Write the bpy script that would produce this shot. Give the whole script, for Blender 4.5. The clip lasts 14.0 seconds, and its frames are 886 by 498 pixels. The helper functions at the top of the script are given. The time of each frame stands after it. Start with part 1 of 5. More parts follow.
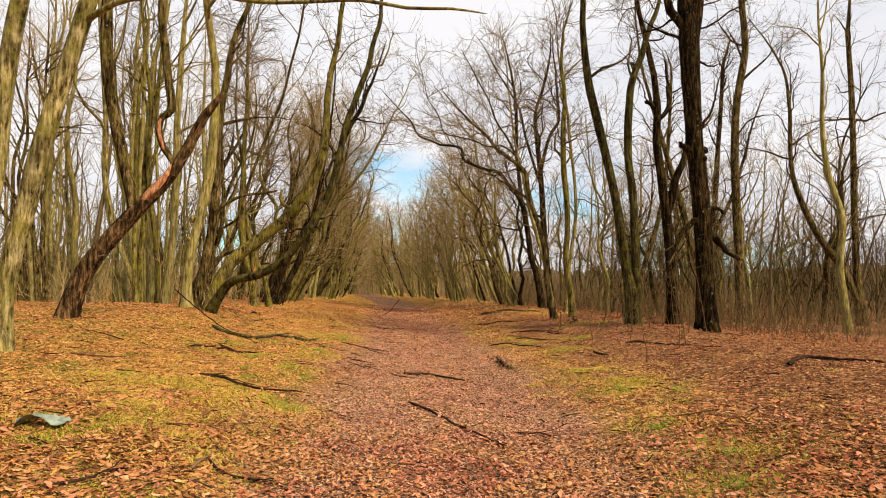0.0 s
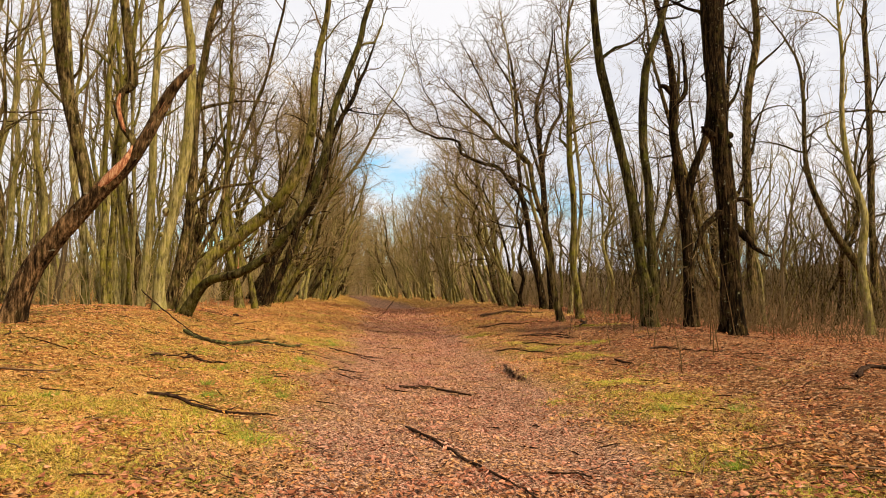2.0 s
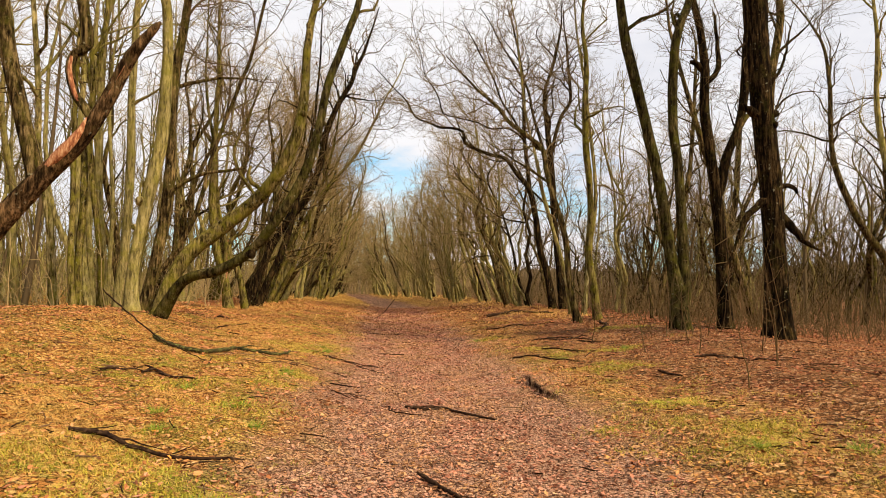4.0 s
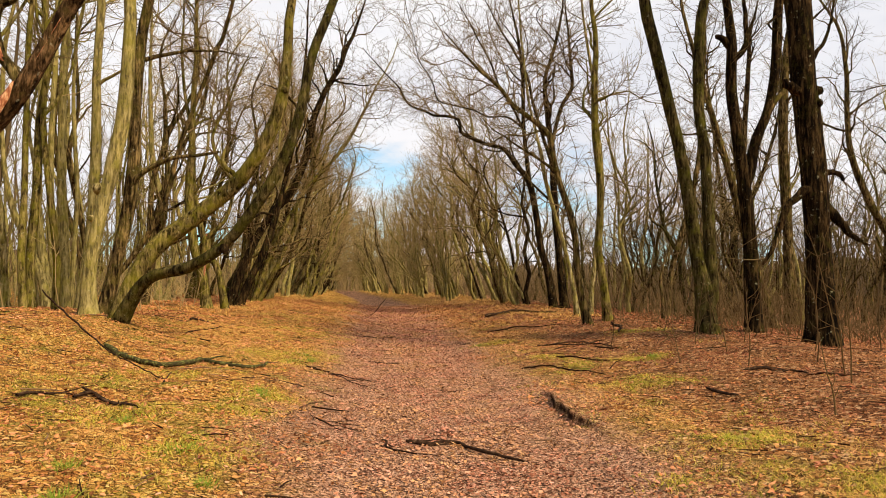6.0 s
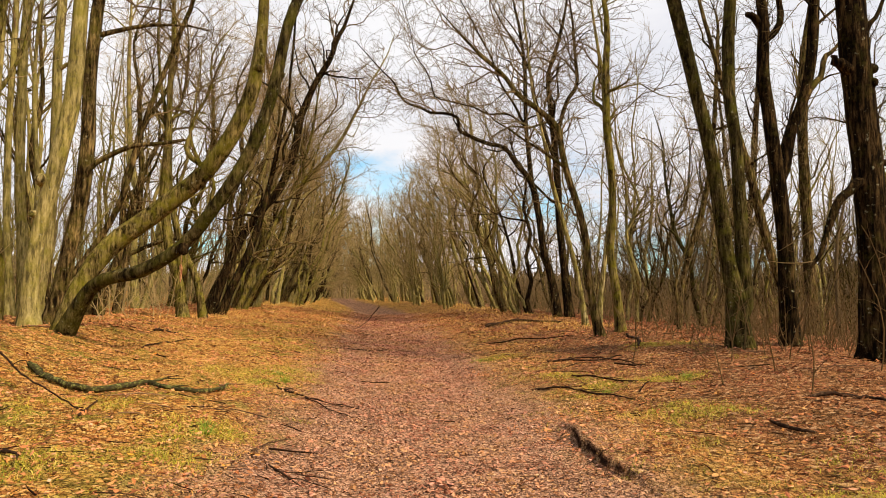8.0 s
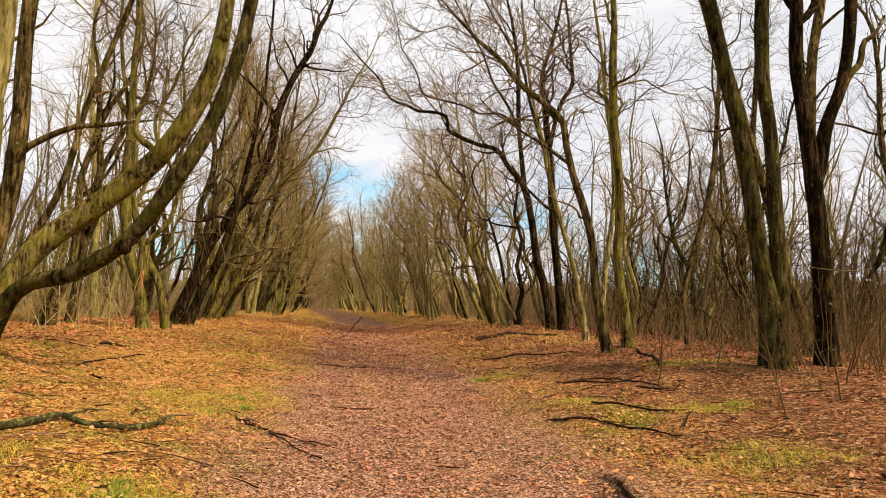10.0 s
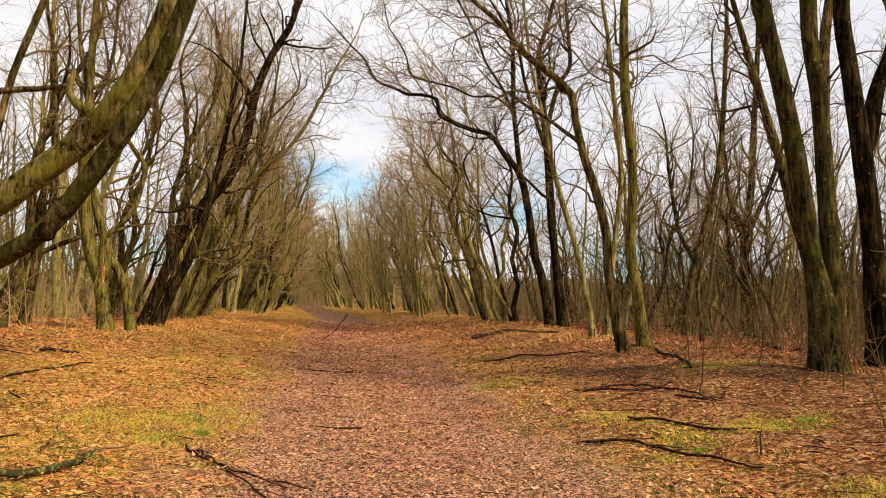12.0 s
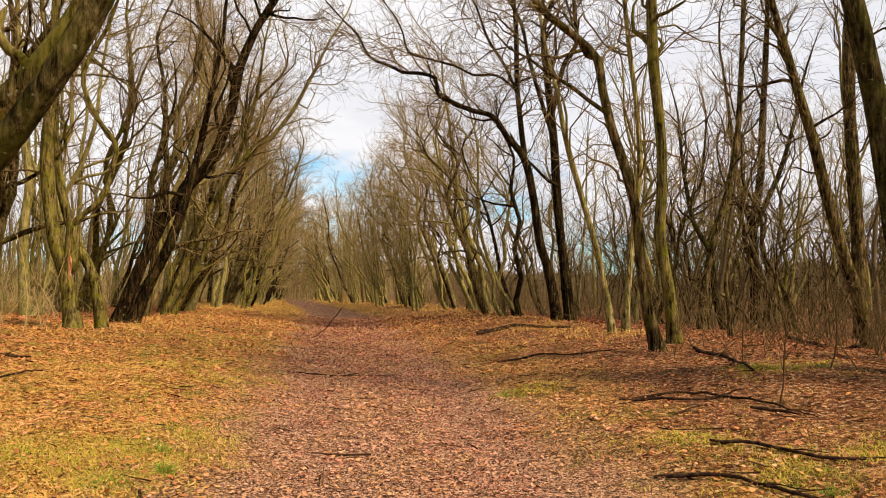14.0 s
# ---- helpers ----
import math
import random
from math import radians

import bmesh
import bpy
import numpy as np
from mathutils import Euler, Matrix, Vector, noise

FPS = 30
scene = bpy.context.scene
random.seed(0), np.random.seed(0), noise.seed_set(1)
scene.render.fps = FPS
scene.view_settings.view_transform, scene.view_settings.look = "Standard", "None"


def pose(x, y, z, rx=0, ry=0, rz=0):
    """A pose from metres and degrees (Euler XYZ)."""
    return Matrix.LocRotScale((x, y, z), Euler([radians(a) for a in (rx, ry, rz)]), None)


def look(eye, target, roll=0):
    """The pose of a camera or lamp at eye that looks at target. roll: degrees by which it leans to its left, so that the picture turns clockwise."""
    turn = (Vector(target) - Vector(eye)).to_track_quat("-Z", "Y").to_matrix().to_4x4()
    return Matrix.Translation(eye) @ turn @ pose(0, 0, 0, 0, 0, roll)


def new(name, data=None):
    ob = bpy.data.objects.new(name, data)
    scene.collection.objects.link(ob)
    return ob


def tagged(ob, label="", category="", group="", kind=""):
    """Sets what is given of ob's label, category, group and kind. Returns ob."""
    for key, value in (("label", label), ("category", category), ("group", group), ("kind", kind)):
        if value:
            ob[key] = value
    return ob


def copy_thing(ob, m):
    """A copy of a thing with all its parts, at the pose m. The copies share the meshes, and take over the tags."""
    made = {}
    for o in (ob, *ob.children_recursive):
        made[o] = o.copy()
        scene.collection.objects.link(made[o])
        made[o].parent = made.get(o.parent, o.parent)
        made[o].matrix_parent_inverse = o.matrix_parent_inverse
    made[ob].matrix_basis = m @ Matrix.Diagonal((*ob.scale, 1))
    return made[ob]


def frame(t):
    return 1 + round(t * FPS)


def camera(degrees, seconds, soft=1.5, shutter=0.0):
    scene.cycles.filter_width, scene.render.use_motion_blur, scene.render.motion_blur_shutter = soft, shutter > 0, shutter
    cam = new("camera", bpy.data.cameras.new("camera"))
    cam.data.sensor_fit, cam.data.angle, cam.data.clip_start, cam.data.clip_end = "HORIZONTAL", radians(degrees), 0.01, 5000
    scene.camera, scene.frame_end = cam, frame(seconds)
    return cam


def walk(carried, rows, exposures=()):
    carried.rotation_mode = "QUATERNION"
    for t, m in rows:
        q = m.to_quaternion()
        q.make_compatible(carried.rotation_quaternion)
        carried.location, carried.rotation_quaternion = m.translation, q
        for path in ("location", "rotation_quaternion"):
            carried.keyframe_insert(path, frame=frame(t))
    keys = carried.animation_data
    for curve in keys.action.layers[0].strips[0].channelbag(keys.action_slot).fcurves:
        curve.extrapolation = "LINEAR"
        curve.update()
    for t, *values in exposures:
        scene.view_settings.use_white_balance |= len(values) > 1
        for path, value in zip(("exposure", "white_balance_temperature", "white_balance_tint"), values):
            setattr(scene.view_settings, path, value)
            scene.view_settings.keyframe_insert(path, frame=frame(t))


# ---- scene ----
cam = camera(65.2, 14.0, 1.0)
PATH = [
    (0, (0.314, -0.985, 1.56), (0.462, 1.007, 1.665), 0.5),
    (0.5, (0.291, -0.567, 1.537), (0.436, 1.425, 1.641), 0.5),
    (1, (0.306, -0.109, 1.539), (0.466, 1.882, 1.639), 0.4),
    (1.5, (0.286, 0.341, 1.517), (0.453, 2.331, 1.619), 0.4),
    (2, (0.33, 0.764, 1.521), (0.494, 2.754, 1.629), 0.4),
    (2.5, (0.378, 1.268, 1.522), (0.544, 3.258, 1.63), 0.4),
    (3, (0.344, 1.779, 1.491), (0.509, 3.77, 1.595), 0.4),
    (3.2, (0.329, 1.966, 1.49), (0.492, 3.957, 1.594), 0.3),
    (5.3, (0.223, 3.898, 1.579), (0.408, 5.887, 1.664), 0.5),
    (5.5, (0.216, 4.074, 1.566), (0.408, 6.063, 1.647), 0.4),
    (6, (0.227, 4.53, 1.577), (0.424, 6.518, 1.669), 0.3),
    (6.5, (0.317, 4.998, 1.561), (0.522, 6.985, 1.661), 0.3),
    (7, (0.393, 5.46, 1.558), (0.602, 7.447, 1.665), 0.2),
    (7.5, (0.395, 5.876, 1.568), (0.598, 7.862, 1.684), 0.3),
    (8, (0.419, 6.333, 1.548), (0.623, 8.319, 1.663), 0.4),
    (8.5, (0.407, 6.775, 1.531), (0.628, 8.759, 1.66), 0.5),
    (8.7, (0.395, 6.957, 1.54), (0.619, 8.939, 1.683), 0.5),
    (10.8, (0.428, 8.831, 1.516), (0.708, 10.806, 1.664), 0.6),
    (11, (0.451, 8.998, 1.534), (0.735, 10.972, 1.686), 0.4),
    (11.5, (0.439, 9.437, 1.52), (0.734, 11.41, 1.665), 0.3),
    (12, (0.448, 9.858, 1.51), (0.743, 11.832, 1.645), 0.3),
    (12.5, (0.443, 10.288, 1.507), (0.749, 12.26, 1.631), 0.3),
    (13, (0.361, 10.723, 1.496), (0.683, 12.693, 1.613), 0.2),
    (13.5, (0.313, 11.122, 1.496), (0.638, 13.093, 1.608), 0.1),
    (14, (0.325, 11.544, 1.498), (0.652, 13.513, 1.613), 0.0),
]
walk(cam, [(t, look(eye, target, roll)) for t, eye, target, roll in PATH])

# ---- light ----
SUN_TURN, SUN_RISE = 132.0, 45.0   # degrees: clockwise from +y, and above the horizon
world = bpy.data.worlds.new("winter_sky")
scene.world = world
world.use_nodes = True
wt = world.node_tree
wt.nodes.clear()


def wnode(kind, **values):
    n = wt.nodes.new(kind)
    for key, value in values.items():
        n.inputs[key].default_value = value
    return n


sky = wt.nodes.new("ShaderNodeTexSky")
sky.sky_type, sky.sun_disc = "NISHITA", False
sky.sun_elevation, sky.sun_rotation = radians(SUN_RISE), radians(SUN_TURN)
sky.air_density, sky.dust_density, sky.ozone_density = 1.0, 0.2, 2.0
coord = wt.nodes.new("ShaderNodeTexCoord")
split = wt.nodes.new("ShaderNodeSeparateXYZ")
wt.links.new(coord.outputs["Generated"], split.inputs[0])
stretch = wt.nodes.new("ShaderNodeMapping")
stretch.inputs["Scale"].default_value = (1.0, 1.0, 2.6)
stretch.inputs["Location"].default_value = (0.31, 0.0, 0.12)
wt.links.new(coord.outputs["Generated"], stretch.inputs[0])
puffs = wnode("ShaderNodeTexNoise", Scale=2.4, Detail=7.0, Roughness=0.58)
wt.links.new(stretch.outputs[0], puffs.inputs["Vector"])
rise = wt.nodes.new("ShaderNodeMapRange")
rise.inputs["From Min"].default_value, rise.inputs["From Max"].default_value = 0.07, 0.3
rise.inputs["To Min"].default_value, rise.inputs["To Max"].default_value = 0.13, 0.3
wt.links.new(split.outputs["Z"], rise.inputs["Value"])
total = wt.nodes.new("ShaderNodeMath")
total.operation = "ADD"
wt.links.new(puffs.outputs["Fac"], total.inputs[0])
wt.links.new(rise.outputs[0], total.inputs[1])
# the clouds break up overhead, where the sun comes through
overhead = wt.nodes.new("ShaderNodeMapRange")
overhead.interpolation_type = "SMOOTHSTEP"
overhead.inputs["From Min"].default_value, overhead.inputs["From Max"].default_value = 0.42, 0.7
overhead.inputs["To Min"].default_value, overhead.inputs["To Max"].default_value = 0.0, -0.3
wt.links.new(split.outputs["Z"], overhead.inputs["Value"])
broken = wt.nodes.new("ShaderNodeMath")
broken.operation = "ADD"
wt.links.new(total.outputs[0], broken.inputs[0])
wt.links.new(overhead.outputs[0], broken.inputs[1])
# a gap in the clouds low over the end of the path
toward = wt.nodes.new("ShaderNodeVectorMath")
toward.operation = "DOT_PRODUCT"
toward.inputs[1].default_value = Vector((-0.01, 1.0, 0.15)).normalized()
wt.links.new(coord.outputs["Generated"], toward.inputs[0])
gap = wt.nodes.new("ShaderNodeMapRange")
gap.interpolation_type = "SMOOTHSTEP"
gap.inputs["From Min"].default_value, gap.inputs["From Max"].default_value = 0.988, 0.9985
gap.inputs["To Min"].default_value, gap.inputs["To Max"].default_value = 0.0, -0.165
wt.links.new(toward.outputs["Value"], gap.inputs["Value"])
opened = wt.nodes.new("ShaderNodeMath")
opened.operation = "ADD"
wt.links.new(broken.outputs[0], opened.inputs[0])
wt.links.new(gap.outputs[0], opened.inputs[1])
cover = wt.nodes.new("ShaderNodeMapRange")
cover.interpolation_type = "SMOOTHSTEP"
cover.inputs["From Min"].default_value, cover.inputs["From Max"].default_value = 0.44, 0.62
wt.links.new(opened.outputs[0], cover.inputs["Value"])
greys = wt.nodes.new("ShaderNodeValToRGB")
greys.color_ramp.elements[0].position, greys.color_ramp.elements[0].color = 0.34, (0.77, 0.78, 0.85, 1)
greys.color_ramp.elements[1].position, greys.color_ramp.elements[1].color = 0.56, (0.97, 0.955, 0.975, 1)
wt.links.new(puffs.outputs["Fac"], greys.inputs[0])
blend = wt.nodes.new("ShaderNodeMix")
blend.data_type = "RGBA"
clear_sky = wt.nodes.new("ShaderNodeVectorMath")
clear_sky.operation = "MULTIPLY"
clear_sky.inputs[1].default_value = (0.1, 0.165, 0.168)
wt.links.new(sky.outputs[0], clear_sky.inputs[0])
wt.links.new(cover.outputs[0], blend.inputs["Factor"])
wt.links.new(clear_sky.outputs[0], blend.inputs["A"])
wt.links.new(greys.outputs[0], blend.inputs["B"])
backdrop = wnode("ShaderNodeBackground", Strength=1.0)
wt.links.new(blend.outputs["Result"], backdrop.inputs["Color"])
wt.links.new(backdrop.outputs[0], wt.nodes.new("ShaderNodeOutputWorld").inputs[0])

sun_light = bpy.data.lights.new("sun", "SUN")
sun_light.energy, sun_light.angle, sun_light.color = 6.6, radians(11.0), (1.0, 0.84, 0.63)
sun = new("sun", sun_light)
a, e = radians(SUN_TURN), radians(SUN_RISE)
sun.matrix_world = look((40 * math.sin(a) * math.cos(e), 40 * math.cos(a) * math.cos(e), 40 * math.sin(e)), (0, 0, 0))
scene.view_settings.exposure = 0.0


# ---- materials ----
class Shade:
    """A small builder of node materials."""

    def __init__(self, name, rough=0.85, spec=0.25):
        self.mat = bpy.data.materials.new(name)
        self.mat.use_nodes = True
        self.t = self.mat.node_tree
        self.bsdf = self.t.nodes["Principled BSDF"]
        self.bsdf.inputs["Roughness"].default_value = rough
        self.bsdf.inputs["Specular IOR Level"].default_value = spec
        self.coords = self.t.nodes.new("ShaderNodeTexCoord").outputs["Object"]

    def link(self, a, b):
        self.t.links.new(a, b)

    def mapped(self, scale):
        m = self.t.nodes.new("ShaderNodeMapping")
        m.inputs["Scale"].default_value = scale
        self.link(self.coords, m.inputs[0])
        return m.outputs[0]

    def noise(self, scale, detail=4.0, rough=0.6, vector=None, out="Fac"):
        n = self.t.nodes.new("ShaderNodeTexNoise")
        n.inputs["Scale"].default_value, n.inputs["Detail"].default_value, n.inputs["Roughness"].default_value = scale, detail, rough
        self.link(vector or self.coords, n.inputs["Vector"])
        return n.outputs[out]

    def cells(self, scale, vector=None, out="Color", feature="F1"):
        n = self.t.nodes.new("ShaderNodeTexVoronoi")
        n.feature = feature
        n.inputs["Scale"].default_value = scale
        self.link(vector or self.coords, n.inputs["Vector"])
        return n.outputs[out]

    def ramp(self, value, *stops):
        r = self.t.nodes.new("ShaderNodeValToRGB")
        while len(r.color_ramp.elements) < len(stops):
            r.color_ramp.elements.new(0.5)
        for el, (p, c) in zip(r.color_ramp.elements, stops):
            el.position, el.color = p, (*c, 1) if len(c) == 3 else c
        self.link(value, r.inputs[0])
        return r.outputs[0]

    def grey(self, value, lo, hi):
        return self.ramp(value, (lo, (0, 0, 0)), (hi, (1, 1, 1)))

    def mix(self, fac, a, b, kind="MIX"):
        m = self.t.nodes.new("ShaderNodeMix")
        m.data_type, m.blend_type = "RGBA", kind
        for socket, value in (("Factor", fac), ("A", a), ("B", b)):
            if isinstance(value, (int, float)):
                m.inputs[socket].default_value = value
            elif isinstance(value, tuple):
                m.inputs[socket].default_value = (*value, 1)
            else:
                self.link(value, m.inputs[socket])
        return m.outputs["Result"]

    def math(self, op, a, b=0.0):
        m = self.t.nodes.new("ShaderNodeMath")
        m.operation = op
        for i, value in enumerate((a, b)):
            if isinstance(value, (int, float)):
                m.inputs[i].default_value = value
            else:
                self.link(value, m.inputs[i])
        return m.outputs[0]

    def info(self, out="Random"):
        return self.t.nodes.new("ShaderNodeObjectInfo").outputs[out]

    def island(self):
        return self.t.nodes.new("ShaderNodeNewGeometry").outputs["Random Per Island"]

    def done(self, colour, height=None, strength=0.5, distance=0.02):
        if isinstance(colour, tuple):
            self.bsdf.inputs["Base Color"].default_value = (*colour, 1)
        else:
            self.link(colour, self.bsdf.inputs["Base Color"])
        if height is not None:
            b = self.t.nodes.new("ShaderNodeBump")
            b.inputs["Strength"].default_value, b.inputs["Distance"].default_value = strength, distance
            self.link(height, b.inputs["Height"])
            self.link(b.outputs[0], self.bsdf.inputs["Normal"])
        return self.mat


def bark(name, dark, mid, light, moss, moss_from, relief=0.03, mottle=1.0):
    s = Shade(name, 1.0, 0.02)
    along = s.mapped((1.0, 1.0, 0.16))
    grain = s.noise(17.0, 7.0, 0.72, along)
    broad = s.noise(1.6, 5.0, 0.65)
    patch = s.noise(3.4, 6.0, 0.72)
    base = s.ramp(grain, (0.41, dark), (0.5, mid), (0.61, light))
    tone = s.ramp(broad, (0.36, (0.42, 0.38, 0.33)), (0.5, (1.0, 0.98, 0.92)), (0.64, (1.6, 1.52, 1.3)))
    base = s.mix(mottle, base, tone, "MULTIPLY")
    base = s.mix(s.math("MULTIPLY", s.grey(patch, moss_from - 0.06, moss_from + 0.18), 0.85), base, moss)
    stains = s.grey(s.noise(3.2, 7.0, 0.75, s.mapped((1.6, 1.6, 0.5))), 0.55, 0.61)
    base = s.mix(s.math("MULTIPLY", stains, 0.6 * mottle), base, dark)
    spots = s.grey(s.noise(14.0, 3.0, 0.5), 0.66, 0.74)
    base = s.mix(s.math("MULTIPLY", spots, 0.5), base, (0.34, 0.32, 0.2))
    rings = s.noise(9.0, 5.0, 0.7, along)
    return s.done(base, s.math("ADD", grain, s.math("MULTIPLY", rings, 0.7)), 1.0, relief)


BARK_OLIVE = bark("bark_olive", (0.085, 0.068, 0.026), (0.23, 0.183, 0.062), (0.37, 0.3, 0.125), (0.21, 0.182, 0.026), 0.52, 0.01, 0.45)
BARK_MOSSY = bark("bark_mossy", (0.01, 0.007, 0.002), (0.085, 0.062, 0.02), (0.22, 0.165, 0.06), (0.16, 0.14, 0.014), 0.5, 0.014, 0.5)
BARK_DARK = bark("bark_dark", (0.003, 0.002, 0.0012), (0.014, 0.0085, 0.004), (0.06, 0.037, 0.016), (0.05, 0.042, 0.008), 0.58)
BARK_GREY = bark("bark_lichen", (0.03, 0.022, 0.009), (0.2, 0.155, 0.06), (0.42, 0.35, 0.18), (0.2, 0.175, 0.03), 0.5)
BARK_ALGAE = bark("bark_green_algae", (0.007, 0.005, 0.002), (0.036, 0.027, 0.01), (0.1, 0.078, 0.033), (0.08, 0.074, 0.01), 0.52)
BARK_UMBER = bark("bark_umber", (0.01, 0.006, 0.003), (0.058, 0.033, 0.015), (0.2, 0.118, 0.055), (0.08, 0.058, 0.015), 0.6)
BARK_BROWN = bark("bark_brown", (0.007, 0.0045, 0.002), (0.058, 0.038, 0.015), (0.2, 0.14, 0.06), (0.1, 0.085, 0.014), 0.54)


def twig_material(name, a, b):
    s = Shade(name, 0.95, 0.03)
    tone = s.ramp(s.info(), (0.0, a), (1.0, b))
    return s.done(s.mix(s.math("MULTIPLY", s.noise(3.0, 3.0), 0.6), tone, b))


# twigs coloured as sunlit; the brown and far tones have shade mixed in
TWIG = twig_material("twig_bark", (0.22, 0.145, 0.055), (0.38, 0.27, 0.115))
TWIG_BROWN_SHADED = twig_material("shaded_brown_twig_bark", (0.085, 0.055, 0.024), (0.18, 0.12, 0.05))
FAR_WOOD_SHADED = twig_material("far_bark_shaded", (0.12, 0.082, 0.038), (0.16, 0.11, 0.052))


def heartwood():
    s = Shade("torn_heartwood", 0.8, 0.2)
    g = s.noise(30.0, 5.0, 0.7, s.mapped((1, 1, 0.2)))
    return s.done(s.ramp(g, (0.36, (0.12, 0.035, 0.014)), (0.5, (0.34, 0.12, 0.045)), (0.62, (0.58, 0.34, 0.17))), g, 0.8, 0.02)


HEARTWOOD = heartwood()


def litter_material(name, *stops):
    s = Shade(name, 0.95, 0.03)
    c = s.ramp(s.island(), *stops)
    mott = s.noise(60.0, 3.0, 0.6)
    c = s.mix(s.math("MULTIPLY", mott, 0.4), c, (0.14, 0.06, 0.024))
    beds = s.ramp(s.noise(0.75, 5.0, 0.65), (0.36, (0.7, 0.6, 0.55)), (0.46, (1.25, 1.05, 1.05)), (0.54, (1.1, 1.16, 0.8)), (0.64, (1.36, 1.26, 1.3)))
    c = s.mix(1.0, c, beds, "MULTIPLY")
    return s.done(c, mott, 0.4, 0.005)


LEAF_VERGE = litter_material("dead_leaf_orange", (0.0, (0.07, 0.025, 0.0128)), (0.18, (0.36, 0.145, 0.0522)), (0.5, (0.52, 0.235, 0.0905)),
                             (0.85, (0.58, 0.285, 0.128)), (0.97, (0.6, 0.34, 0.186)), (1.0, (0.74, 0.28, 0.0406)))
# redder leaves of the right bank, their colour darkened for the trees' shade
LEAF_SHADY = litter_material("dead_leaf_russet_shaded", (0.0, (0.036, 0.0135, 0.00936)), (0.25, (0.171, 0.063, 0.0313)), (0.6, (0.324, 0.126, 0.0606)),
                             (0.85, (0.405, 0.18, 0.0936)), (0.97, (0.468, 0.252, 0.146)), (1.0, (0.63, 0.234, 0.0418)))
LEAF_PATH = litter_material("dead_leaf_trodden", (0.0, (0.05, 0.019, 0.0104)), (0.24, (0.22, 0.09, 0.0487)), (0.6, (0.53, 0.26, 0.15)),
                            (0.9, (0.57, 0.31, 0.197)), (1.0, (0.62, 0.38, 0.267)))
LEAF_BROWN = litter_material("dead_leaf_brown", (0.0, (0.05, 0.02, 0.0116)), (0.25, (0.26, 0.1, 0.0487)), (0.6, (0.4, 0.17, 0.0812)),
                             (0.92, (0.48, 0.23, 0.122)), (1.0, (0.56, 0.32, 0.197)))


def grass_material():
    s = Shade("winter_grass", 0.7, 0.1)
    c = s.ramp(s.island(), (0.0, (0.14, 0.16, 0.01)), (0.35, (0.36, 0.3, 0.022)), (0.65, (0.56, 0.41, 0.045)), (1.0, (0.6, 0.42, 0.11)))
    patch = s.grey(s.noise(2.3, 5.0), 0.5, 0.6)
    return s.done(s.mix(s.math("MULTIPLY", patch, 0.45), c, (0.2, 0.22, 0.014)))


GRASS = grass_material()


def straw_material():
    s = Shade("dry_straw", 0.8, 0.1)
    return s.done(s.ramp(s.island(), (0.0, (0.4, 0.2, 0.045)), (0.5, (0.66, 0.37, 0.08)), (1.0, (0.76, 0.47, 0.14))))


STRAW = straw_material()
PALE_TWIG = twig_material("pale_twig_bark", (0.06, 0.034, 0.014), (0.13, 0.08, 0.032))


